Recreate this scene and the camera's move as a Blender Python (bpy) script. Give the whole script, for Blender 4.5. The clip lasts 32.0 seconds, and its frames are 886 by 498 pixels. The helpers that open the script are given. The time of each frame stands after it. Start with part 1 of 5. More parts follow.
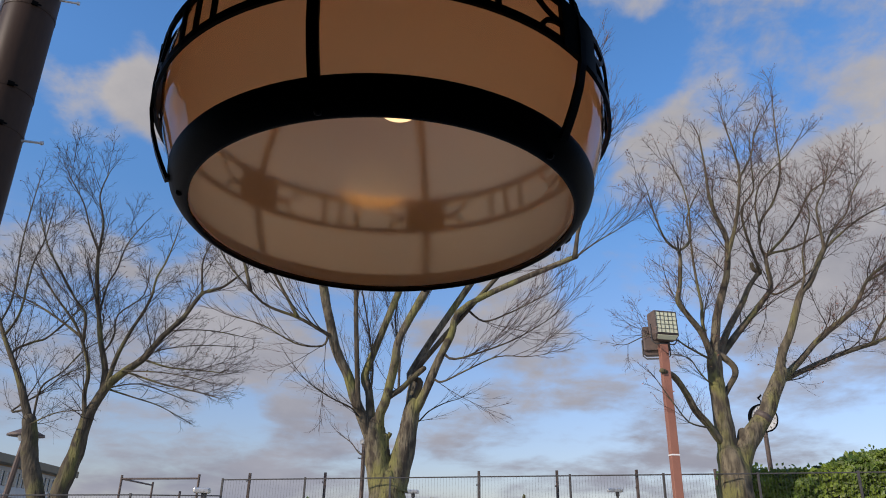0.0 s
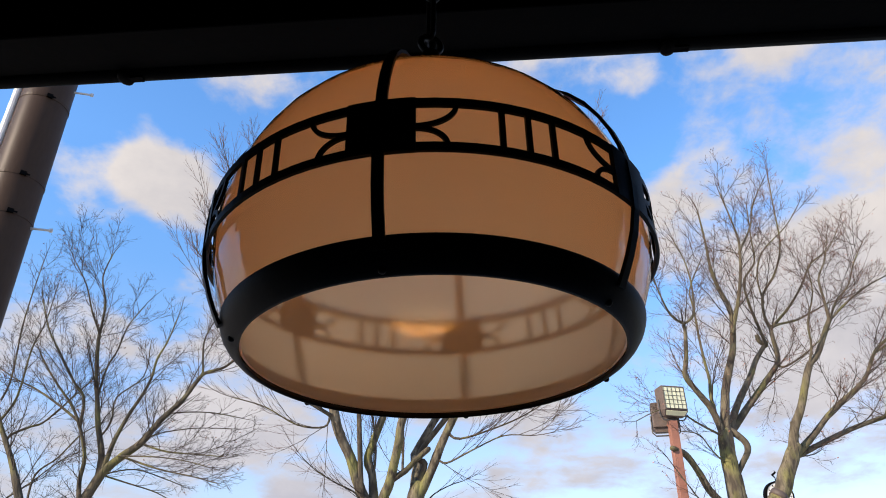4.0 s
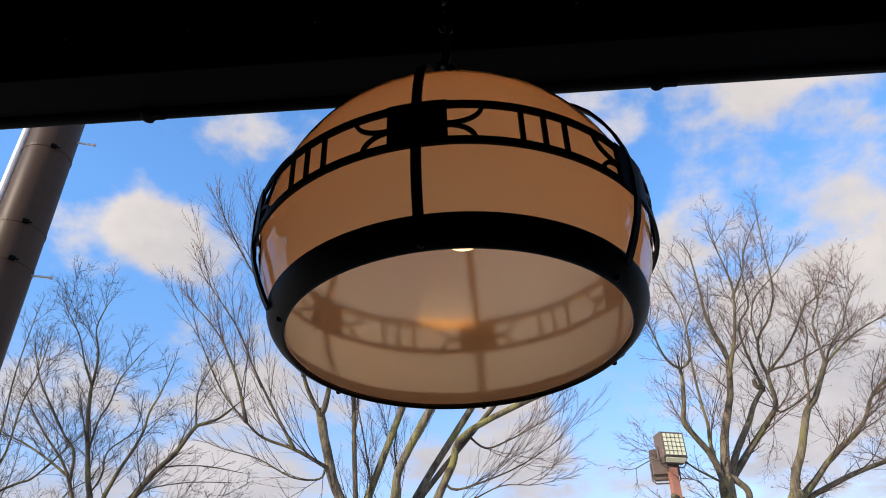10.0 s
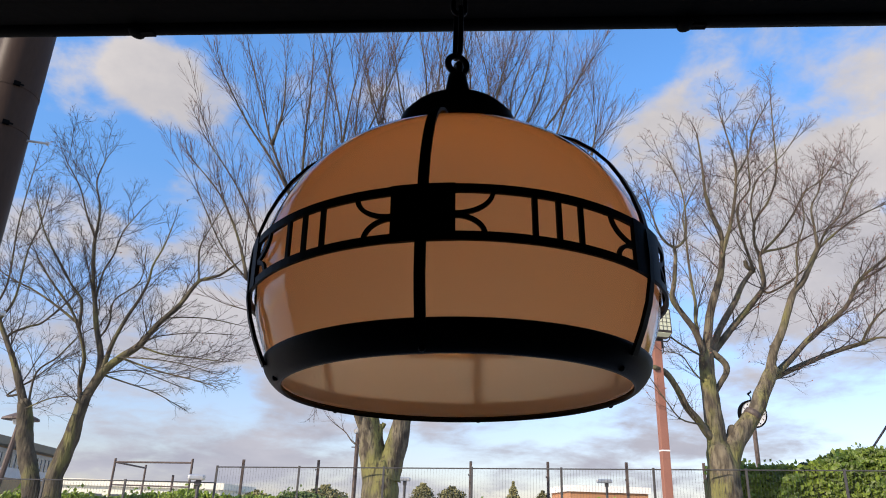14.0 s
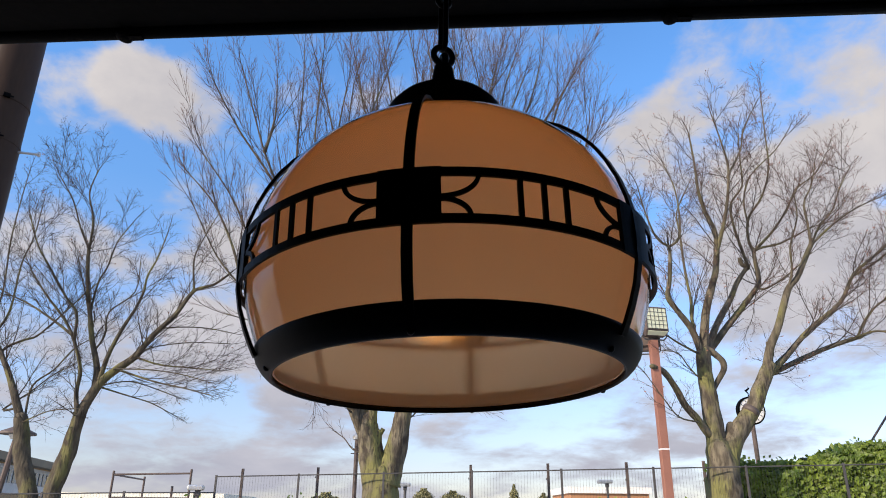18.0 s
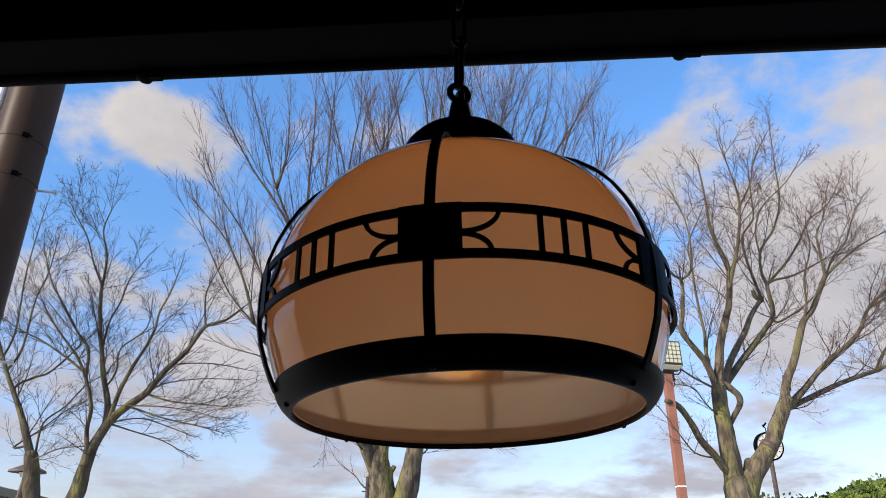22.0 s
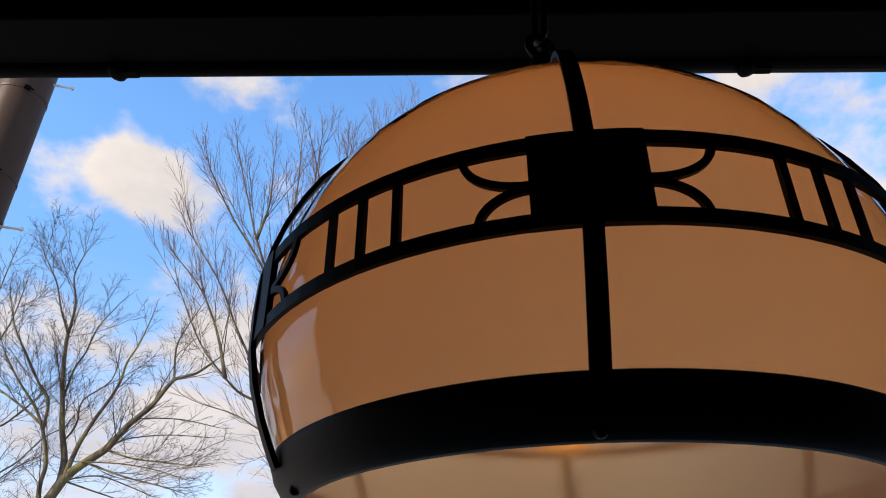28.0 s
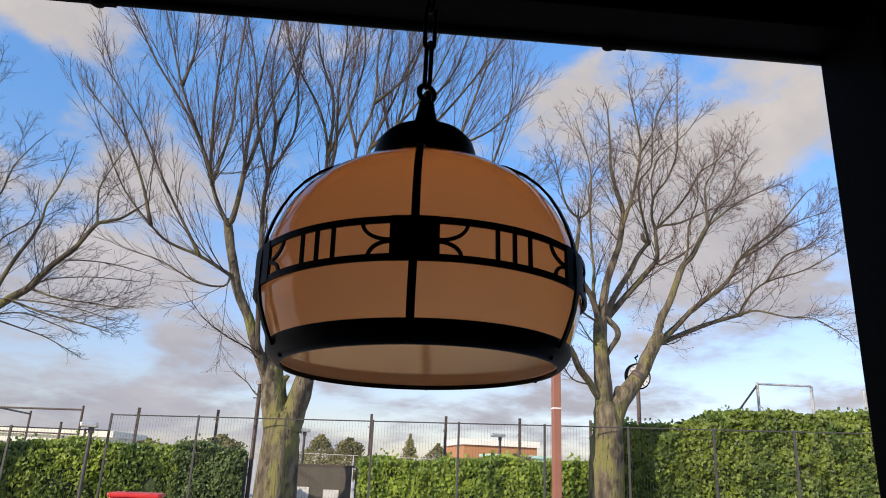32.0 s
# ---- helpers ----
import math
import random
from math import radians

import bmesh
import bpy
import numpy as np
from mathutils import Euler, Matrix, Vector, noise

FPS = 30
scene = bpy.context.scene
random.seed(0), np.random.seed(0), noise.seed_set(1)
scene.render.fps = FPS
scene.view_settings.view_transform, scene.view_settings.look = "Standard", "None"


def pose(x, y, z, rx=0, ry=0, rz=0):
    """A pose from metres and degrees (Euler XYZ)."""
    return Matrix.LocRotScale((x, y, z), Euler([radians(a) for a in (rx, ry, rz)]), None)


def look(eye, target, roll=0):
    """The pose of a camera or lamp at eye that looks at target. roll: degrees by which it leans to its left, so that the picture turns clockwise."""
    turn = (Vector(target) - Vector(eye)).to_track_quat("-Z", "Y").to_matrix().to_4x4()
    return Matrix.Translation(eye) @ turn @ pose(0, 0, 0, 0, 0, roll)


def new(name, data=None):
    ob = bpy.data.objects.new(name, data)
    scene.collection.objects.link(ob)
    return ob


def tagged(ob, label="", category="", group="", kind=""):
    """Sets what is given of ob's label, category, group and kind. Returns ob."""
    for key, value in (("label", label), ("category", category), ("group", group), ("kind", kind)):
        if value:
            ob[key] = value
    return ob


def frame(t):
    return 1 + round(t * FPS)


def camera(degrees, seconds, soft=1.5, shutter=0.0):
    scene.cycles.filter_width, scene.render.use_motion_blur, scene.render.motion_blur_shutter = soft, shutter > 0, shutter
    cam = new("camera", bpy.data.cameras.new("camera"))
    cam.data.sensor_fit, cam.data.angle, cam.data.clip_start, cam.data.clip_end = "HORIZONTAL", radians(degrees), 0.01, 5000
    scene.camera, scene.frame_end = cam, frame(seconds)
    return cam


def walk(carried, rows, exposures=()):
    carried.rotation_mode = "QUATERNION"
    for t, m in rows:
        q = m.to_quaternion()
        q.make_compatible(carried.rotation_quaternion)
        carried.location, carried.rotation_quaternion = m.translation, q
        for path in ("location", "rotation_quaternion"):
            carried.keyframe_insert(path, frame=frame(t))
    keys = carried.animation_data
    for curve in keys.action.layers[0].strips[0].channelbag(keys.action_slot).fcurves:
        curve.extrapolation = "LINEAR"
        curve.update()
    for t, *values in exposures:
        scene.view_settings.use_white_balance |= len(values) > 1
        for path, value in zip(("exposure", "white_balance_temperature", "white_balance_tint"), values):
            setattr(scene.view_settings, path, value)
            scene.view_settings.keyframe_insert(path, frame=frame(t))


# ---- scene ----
cam = camera(64.97, 32.0, soft=1.0)
# seconds, x, y, z, yaw, pitch, roll
PATH = [
    (0.0, 0.0392, -0.5699, 1.3343, -1.193, 21.986, 1.058),
    (0.5, 0.0247, -0.5743, 1.3541, -1.019, 23.339, 1.232),
    (1.0, 0.0138, -0.5854, 1.3663, -0.861, 24.033, 1.254),
    (1.5, 0.0100, -0.5884, 1.3756, -0.922, 25.097, 1.004),
    (2.0, 0.0041, -0.5932, 1.3842, -0.940, 26.242, 0.890),
    (2.5, -0.0031, -0.5969, 1.3882, -0.715, 26.964, 0.907),
    (3.0, -0.0036, -0.5904, 1.3846, -0.751, 27.641, 0.763),
    (3.5, -0.0017, -0.5876, 1.3856, -0.993, 27.890, 0.387),
    (4.0, -0.0052, -0.5901, 1.3857, -1.077, 28.053, 0.291),
    (4.5, -0.0050, -0.5908, 1.3836, -1.157, 28.583, 0.420),
    (6.5, -0.0129, -0.6016, 1.3340, -0.863, 29.095, -0.130),
    (7.0, -0.0195, -0.6223, 1.2980, -0.849, 29.017, -0.246),
    (7.5, -0.0196, -0.6234, 1.2980, -0.826, 29.618, -0.264),
    (8.0, -0.0276, -0.6369, 1.3031, -0.801, 31.658, -0.520),
    (8.5, -0.0339, -0.6355, 1.3003, -0.867, 32.352, -0.705),
    (9.0, -0.0331, -0.6284, 1.3008, -1.053, 32.541, -0.811),
    (9.5, -0.0317, -0.6309, 1.3067, -1.255, 32.240, -0.602),
    (10.0, -0.0346, -0.6232, 1.3037, -1.696, 32.173, -0.624),
    (10.5, -0.0250, -0.6166, 1.3045, -1.777, 32.257, -0.455),
    (11.0, -0.0165, -0.6298, 1.3108, -1.917, 32.052, -0.522),
    (11.5, -0.0239, -0.6138, 1.3010, -2.078, 31.918, -0.866),
    (12.0, -0.0160, -0.6124, 1.2918, -2.039, 31.110, -0.913),
    (12.5, -0.0196, -0.6394, 1.3099, -2.186, 26.880, 0.705),
    (13.0, -0.0253, -0.6381, 1.3990, -2.220, 22.216, 1.418),
    (13.5, -0.0291, -0.6600, 1.4730, -1.826, 20.361, 1.977),
    (14.0, -0.0410, -0.6811, 1.4795, -1.808, 20.706, 1.945),
    (14.5, -0.0566, -0.6730, 1.4734, -1.877, 21.116, 1.440),
    (16.5, -0.0462, -0.6806, 1.4699, -2.016, 21.423, 1.083),
    (17.0, -0.0454, -0.6865, 1.4728, -2.110, 21.124, 0.854),
    (17.5, -0.0443, -0.6769, 1.4662, -2.265, 21.249, 0.568),
    (18.0, -0.0341, -0.6769, 1.4639, -2.210, 21.088, 0.515),
    (18.5, -0.0392, -0.6751, 1.4641, -2.322, 20.828, 0.302),
    (19.0, -0.0389, -0.6656, 1.4590, -2.368, 20.827, 0.349),
    (19.5, -0.0283, -0.6804, 1.4666, -2.224, 21.633, 0.679),
    (20.0, -0.0406, -0.6866, 1.4682, -2.083, 23.502, 0.495),
    (20.5, -0.0418, -0.6814, 1.4632, -1.903, 23.983, 0.471),
    (21.0, -0.0398, -0.6888, 1.4694, -1.501, 24.112, 0.641),
    (21.5, -0.0464, -0.6861, 1.4668, -1.388, 23.964, 0.519),
    (22.0, -0.0425, -0.6806, 1.4627, -1.261, 23.902, 0.501),
    (22.5, -0.0370, -0.6850, 1.4654, -1.137, 23.495, 0.554),
    (23.0, -0.0375, -0.6734, 1.4606, -1.126, 23.356, 0.334),
    (23.5, -0.0331, -0.6626, 1.4528, -1.099, 23.017, 0.194),
    (24.0, -0.0305, -0.6718, 1.4578, -0.995, 22.642, 0.042),
    (24.5, -0.0368, -0.6577, 1.4524, -1.046, 22.547, -0.120),
    (25.0, -0.0556, -0.6058, 1.4634, -0.638, 22.454, 0.468),
    (25.5, -0.1234, -0.4598, 1.4989, -0.351, 24.998, 2.305),
    (27.5, -0.1655, -0.3831, 1.5183, -3.286, 28.327, 1.477),
    (28.0, -0.1148, -0.4310, 1.5245, -3.126, 28.875, 1.621),
    (28.5, -0.0764, -0.5084, 1.5207, -1.077, 26.437, 2.112),
    (29.0, -0.0033, -0.5911, 1.5204, 2.015, 22.770, 1.017),
    (29.5, 0.0332, -0.6641, 1.5242, 3.913, 18.886, 1.468),
    (30.0, -0.0231, -0.7535, 1.4949, -0.866, 19.364, 2.467),
    (30.5, -0.0971, -0.8635, 1.4511, -7.011, 20.171, 1.641),
    (31.0, -0.1062, -0.8749, 1.4629, -9.899, 18.971, 1.796),
    (31.5, -0.1369, -0.8549, 1.4873, -9.590, 17.581, 2.058),
    (32.0, -0.1272, -0.8508, 1.4748, -9.909, 17.398, 2.544),
]
EXPOSURES = [(0.0, -0.42, 6650, 14), (2.0, 0.1, 6850, 14), (4.0, 0.35, 7050, 14), (12.0, 0.3, 7050, 14), (13.0, 0.15, 6850, 14), (25.0, 0.2, 6950, 14), (28.0, 0.55, 7450, 14), (29.5, 0.5, 7450, 14), (31.0, 0.15, 7150, 14), (32.0, 0.05, 7050, 14)]
walk(cam, [(t, pose(x, y, z, 90 + pitch, 0, yaw) @ pose(0, 0, 0, 0, 0, roll)) for t, x, y, z, yaw, pitch, roll in PATH], EXPOSURES)

# ---------------------------------------------------------------- world and sun
SUN_AZIMUTH, SUN_HEIGHT = -126.0, 27.0      # degrees from +y towards +x, degrees above the horizon


def make_world():
    w = bpy.data.worlds.new("winter_sky")
    scene.world = w
    w.use_nodes = True
    nt = w.node_tree
    nt.nodes.clear()
    N, L = nt.nodes.new, nt.links.new
    sky = N("ShaderNodeTexSky")
    sky.sky_type = "NISHITA"
    sky.sun_disc = False
    sky.sun_elevation, sky.sun_rotation = radians(SUN_HEIGHT), radians(SUN_AZIMUTH)
    sky.air_density, sky.dust_density, sky.ozone_density = 1.0, 0.4, 2.0
    co = N("ShaderNodeTexCoord")
    sep = N("ShaderNodeSeparateXYZ")
    L(co.outputs["Generated"], sep.inputs[0])

    def m(op, a, b=None):
        n = N("ShaderNodeMath")
        n.operation = op
        for i, v in enumerate((a, b)):
            if v is None:
                continue
            if isinstance(v, (int, float)):
                n.inputs[i].default_value = v
            else:
                L(v, n.inputs[i])
        return n.outputs[0]

    # heaped clouds, flatter towards the horizon
    heap = N("ShaderNodeCombineXYZ")
    L(sep.outputs[0], heap.inputs[0]), L(sep.outputs[1], heap.inputs[1])
    L(m("MULTIPLY", m("LOGARITHM", m("ADD", m("MAXIMUM", sep.outputs[2], 0.0), 0.35), math.e), 1.4), heap.inputs[2])

    def cloud_noise(scale, detail, rough, shift, warp=0.25):
        mp = N("ShaderNodeMapping")
        L(heap.outputs[0], mp.inputs[0])
        mp.inputs["Location"].default_value = shift
        n = N("ShaderNodeTexNoise")
        L(mp.outputs[0], n.inputs["Vector"])
        n.inputs["Scale"].default_value, n.inputs["Detail"].default_value = scale, detail
        n.inputs["Roughness"].default_value, n.inputs["Distortion"].default_value = rough, warp
        return n.outputs["Fac"]

    big, fine = cloud_noise(5.0, 7.0, 0.5, (0.6, 1.9, 0.0)), cloud_noise(16.0, 6.0, 0.6, (5.0, 2.0, 1.0))
    low = m("MULTIPLY", m("SUBTRACT", 0.55, m("MINIMUM", sep.outputs[2], 0.55)), 0.10)   # more cloud towards the horizon
    dens = m("ADD", m("ADD", m("MULTIPLY", big, 0.72), m("MULTIPLY", fine, 0.28)), low)
    # broad masses and gaps of the deck: direction, half width in degrees, how much thicker or thinner
    for d, wide, much in (
        ((-0.36, 0.78, 0.52), 3, 0.08), ((-0.3, 0.8, 0.52), 3, 0.06), ((-0.37, 0.73, 0.57), 2, -0.06), ((-0.39, 0.82, 0.42), 4, -0.08), ((-0.43, 0.71, 0.56), 3, -0.08), ((0.28, 0.77, 0.57), 3, -0.06), ((-0.33, 0.8, 0.5), 3, 0.06), ((-0.38, 0.7, 0.61), 3, 0.05), ((-0.26, 0.72, 0.64), 3, 0.06), ((0.32, 0.71, 0.62), 4, 0.06), ((0.48, 0.63, 0.61), 6, 0.08), ((0.53, 0.71, 0.46), 6, 0.09), ((0.25, 0.7, 0.67), 3, 0.06), ((-0.27, 0.77, 0.58), 5, -0.12), ((-0.46, 0.77, 0.44), 5, -0.09), ((0.4, 0.73, 0.56), 3, -0.03), ((0.22, 0.92, 0.31), 3, -0.1), ((-0.35, 0.86, 0.37), 3, -0.06), ((-0.44, 0.85, 0.28), 6, 0.06), ((-0.26, 0.92, 0.29), 6, 0.07), ((0.1, 0.96, 0.27), 6, 0.06), ((0.31, 0.89, 0.33), 4, 0.07), ((0.47, 0.81, 0.36), 7, 0.09), ((-0.05, 0.66, 0.75), 9, -0.1), ((-0.36, 0.81, 0.47), 7, 0.11), ((-0.39, 0.83, 0.4), 3, -0.09), ((-0.32, 0.87, 0.38), 4, 0.07), ((-0.33, 0.89, 0.32), 3, -0.1), ((-0.23, 0.84, 0.5), 4, 0.06), ((0.3, 0.82, 0.48), 5, 0.11), ((0.55, 0.7, 0.45), 5, 0.08), ((0.23, 0.81, 0.54), 3, -0.1), ((-0.1, 0.89, 0.45), 6, -0.11), ((-0.33, 0.92, 0.23), 5, 0.07), ((-0.21, 0.96, 0.2), 5, 0.05), ((-0.25, 0.96, 0.14), 3, -0.07), ((0.5, 0.82, 0.27), 7, 0.08), ((0.59, 0.72, 0.36), 3, -0.09), ((0.54, 0.83, 0.15), 3, -0.06), ((0.19, 0.98, 0.08), 6, 0.03)):
        dot = N("ShaderNodeVectorMath")
        dot.operation = "DOT_PRODUCT"
        L(co.outputs["Generated"], dot.inputs[0])
        dot.inputs[1].default_value = Vector(d).normalized()
        near = N("ShaderNodeMapRange")
        near.interpolation_type = "SMOOTHSTEP"
        L(dot.outputs["Value"], near.inputs[0])
        near.inputs[1].default_value, near.inputs[2].default_value = math.cos(radians(wide * 1.3)), 1.0
        near.inputs[3].default_value, near.inputs[4].default_value = 0.0, much
        dens = m("ADD", dens, near.outputs[0])
    ramp = N("ShaderNodeMapRange")
    ramp.interpolation_type = "SMOOTHSTEP"
    L(dens, ramp.inputs[0])
    ramp.inputs[1].default_value, ramp.inputs[2].default_value = 0.468, 0.655
    shade = N("ShaderNodeMapRange")
    L(cloud_noise(6.0, 6.0, 0.6, (0.9, 2.35, 0.06)), shade.inputs[0])
    shade.inputs[1].default_value, shade.inputs[2].default_value = 0.35, 0.65
    tone = N("ShaderNodeMix")
    tone.data_type = "RGBA"
    L(shade.outputs[0], tone.inputs[0])
    tone.inputs[6].default_value, tone.inputs[7].default_value = (0.95, 0.945, 0.965, 1), (0.76, 0.775, 0.835, 1)
    b_sky, b_cloud, mix, out = N("ShaderNodeBackground"), N("ShaderNodeBackground"), N("ShaderNodeMixShader"), N("ShaderNodeOutputWorld")
    hs = N("ShaderNodeHueSaturation")
    rich = N("ShaderNodeMapRange")
    L(sep.outputs[2], rich.inputs[0])
    rich.inputs[1].default_value, rich.inputs[2].default_value = 0.05, 0.42
    rich.inputs[3].default_value, rich.inputs[4].default_value = 0.92, 1.25
    L(rich.outputs[0], hs.inputs["Saturation"])
    L(sky.outputs[0], hs.inputs["Color"])
    grade = N("ShaderNodeMapRange")
    L(sep.outputs[2], grade.inputs[0])
    grade.inputs[1].default_value, grade.inputs[2].default_value = 0.0, 0.55
    grade.inputs[3].default_value, grade.inputs[4].default_value = 0.12, 0.30
    L(grade.outputs[0], b_sky.inputs[1])
    dim = N("ShaderNodeMapRange")
    L(sep.outputs[2], dim.inputs[0])
    dim.inputs[1].default_value, dim.inputs[2].default_value = 0.0, 0.5
    dim.inputs[3].default_value, dim.inputs[4].default_value = 0.55, 0.64
    L(dim.outputs[0], b_cloud.inputs[1])
    cool = N("ShaderNodeMix")
    cool.data_type, cool.blend_type = "RGBA", "MULTIPLY"
    cool.inputs[0].default_value = 1.0
    haze = N("ShaderNodeMix")
    haze.data_type = "RGBA"
    reach = N("ShaderNodeMapRange")
    L(sep.outputs[2], reach.inputs[0])
    reach.inputs[1].default_value, reach.inputs[2].default_value = 0.05, 0.42
    L(reach.outputs[0], haze.inputs[0])
    haze.inputs[6].default_value, haze.inputs[7].default_value = (0.91, 0.92, 1.11, 1), (0.94, 0.96, 1.02, 1)
    L(haze.outputs[2], cool.inputs[7])
    L(hs.outputs[0], cool.inputs[6])
    # low clouds stand in bluer air
    air, far = N("ShaderNodeMix"), N("ShaderNodeMapRange")
    air.data_type, air.blend_type = "RGBA", "MULTIPLY"
    L(sep.outputs[2], far.inputs[0])
    far.inputs[1].default_value, far.inputs[2].default_value = 0.08, 0.45
    far.inputs[3].default_value, far.inputs[4].default_value = 1.0, 0.0
    L(far.outputs[0], air.inputs[0]), L(tone.outputs[2], air.inputs[6])
    air.inputs[7].default_value = (0.90, 0.955, 1.09, 1)
    L(cool.outputs[2], b_sky.inputs[0]), L(air.outputs[2], b_cloud.inputs[0])
    L(ramp.outputs[0], mix.inputs[0]), L(b_sky.outputs[0], mix.inputs[1]), L(b_cloud.outputs[0], mix.inputs[2])
    L(mix.outputs[0], out.inputs[0])


make_world()
sun_data = bpy.data.lights.new("sun", "SUN")
sun_data.energy, sun_data.angle, sun_data.color = 5.0, radians(0.6), (1.0, 0.90, 0.76)
sun = new("sun", sun_data)
_a, _e = radians(SUN_AZIMUTH), radians(SUN_HEIGHT)
sun.matrix_world = look((math.sin(_a) * math.cos(_e) * 40, math.cos(_a) * math.cos(_e) * 40, math.sin(_e) * 40), (0, 0, 0))


# ---------------------------------------------------------------- materials
def material(name, base, second=None, rough=0.6, metal=0.0, scale=8.0, fine=60.0, bump=0.0, bump_scale=40.0, spread=0.0, coat=0.0, stretch=(1, 1, 1), translucent=None, spec=0.5):
    """Principled surface: two colours mixed by a coarse and a fine noise in metres, optional relief and random per-object tint."""
    mat = bpy.data.materials.new(name)
    mat.use_nodes = True
    nt = mat.node_tree
    N, L = nt.nodes.new, nt.links.new
    bs = nt.nodes["Principled BSDF"]
    bs.inputs["Roughness"].default_value, bs.inputs["Metallic"].default_value = rough, metal
    bs.inputs["Coat Weight"].default_value, bs.inputs["Specular IOR Level"].default_value = coat, spec
    co, mp = N("ShaderNodeTexCoord"), N("ShaderNodeMapping")
    L(co.outputs["Object"], mp.inputs[0])
    mp.inputs["Scale"].default_value = stretch
    second = second or tuple(c * 0.7 for c in base)
    n1, n2 = N("ShaderNodeTexNoise"), N("ShaderNodeTexNoise")
    for n, s, d in ((n1, scale, 4.0), (n2, fine, 3.0)):
        L(mp.outputs[0], n.inputs["Vector"])
        n.inputs["Scale"].default_value, n.inputs["Detail"].default_value = s, d
    av = N("ShaderNodeMath")
    av.operation = "MULTIPLY_ADD"
    L(n1.outputs["Fac"], av.inputs[0])
    av.inputs[1].default_value = 0.6
    sc = N("ShaderNodeMath")
    sc.operation = "MULTIPLY"
    L(n2.outputs["Fac"], sc.inputs[0])
    sc.inputs[1].default_value = 0.4
    L(sc.outputs[0], av.inputs[2])
    mr = N("ShaderNodeMapRange")
    L(av.outputs[0], mr.inputs[0])
    mr.inputs[1].default_value, mr.inputs[2].default_value = 0.36, 0.64
    mx = N("ShaderNodeMix")
    mx.data_type = "RGBA"
    L(mr.outputs[0], mx.inputs[0])
    mx.inputs[6].default_value, mx.inputs[7].default_value = (*second, 1), (*base, 1)
    col = mx.outputs[2]
    if spread:
        oi, gi, hs = N("ShaderNodeObjectInfo"), N("ShaderNodeNewGeometry"), N("ShaderNodeHueSaturation")
        ad = N("ShaderNodeMath")
        L(gi.outputs["Random Per Island"], ad.inputs[0]), L(oi.outputs["Random"], ad.inputs[1])
        vr = N("ShaderNodeMapRange")
        L(ad.outputs[0], vr.inputs[0])
        vr.inputs[2].default_value = 2.0
        vr.inputs[3].default_value, vr.inputs[4].default_value = 1 - spread, 1 + spread
        L(vr.outputs[0], hs.inputs["Value"]), L(col, hs.inputs["Color"])
        col = hs.outputs[0]
    L(col, bs.inputs["Base Color"])
    if bump:
        n3, bp = N("ShaderNodeTexNoise"), N("ShaderNodeBump")
        L(mp.outputs[0], n3.inputs["Vector"])
        n3.inputs["Scale"].default_value, n3.inputs["Detail"].default_value = bump_scale, 5.0
        bp.inputs["Strength"].default_value, bp.inputs["Distance"].default_value = bump, 0.01
        L(n3.outputs["Fac"], bp.inputs["Height"]), L(bp.outputs[0], bs.inputs["Normal"])
    if translucent:
        tr, ms, out = N("ShaderNodeBsdfTranslucent"), N("ShaderNodeMixShader"), nt.nodes["Material Output"]
        tr.inputs[0].default_value = (*translucent[0], 1)
        ms.inputs[0].default_value = translucent[1]
        L(bs.outputs[0], ms.inputs[1]), L(tr.outputs[0], ms.inputs[2]), L(ms.outputs[0], out.inputs[0])
    return mat


def glow(name, colour, strength):
    mat = material(name, colour, rough=0.4)
    bs = mat.node_tree.nodes["Principled BSDF"]
    bs.inputs["Emission Color"].default_value, bs.inputs["Emission Strength"].default_value = (*colour, 1), strength
    return mat


IRON = material("black_iron", (0.005, 0.0055, 0.0055), (0.003, 0.0032, 0.0032), rough=0.5, fine=300, scale=30, bump=0.04, bump_scale=500, spec=0.09)
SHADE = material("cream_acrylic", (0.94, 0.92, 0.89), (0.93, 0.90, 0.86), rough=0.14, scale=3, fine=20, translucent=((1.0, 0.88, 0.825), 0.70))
SHADE.node_tree.nodes["Principled BSDF"].inputs["IOR"].default_value = 1.9


def clear_skin(name, tint):
    """The clear tinted outer skin of the acrylic: see-through, glossy by its angle."""
    mat = bpy.data.materials.new(name)
    mat.use_nodes = True
    nt = mat.node_tree
    nt.nodes.remove(nt.nodes["Principled BSDF"])
    N, L = nt.nodes.new, nt.links.new
    tr, gl, fr, mx = N("ShaderNodeBsdfTransparent"), N("ShaderNodeBsdfGlossy"), N("ShaderNodeFresnel"), N("ShaderNodeMixShader")
    tr.inputs[0].default_value = (*tint, 1)
    gl.inputs["Roughness"].default_value = 0.06
    fr.inputs[0].default_value = 1.49
    nz, bp, co = N("ShaderNodeTexNoise"), N("ShaderNodeBump"), N("ShaderNodeTexCoord")
    L(co.outputs["Object"], nz.inputs["Vector"])
    nz.inputs["Scale"].default_value = 24.0
    bp.inputs["Strength"].default_value, bp.inputs["Distance"].default_value = 0.40, 0.004
    L(nz.outputs["Fac"], bp.inputs["Height"]), L(bp.outputs[0], gl.inputs["Normal"])
    L(fr.outputs[0], mx.inputs[0]), L(tr.outputs[0], mx.inputs[1]), L(gl.outputs[0], mx.inputs[2])
    L(mx.outputs[0], nt.nodes["Material Output"].inputs[0])
    return mat


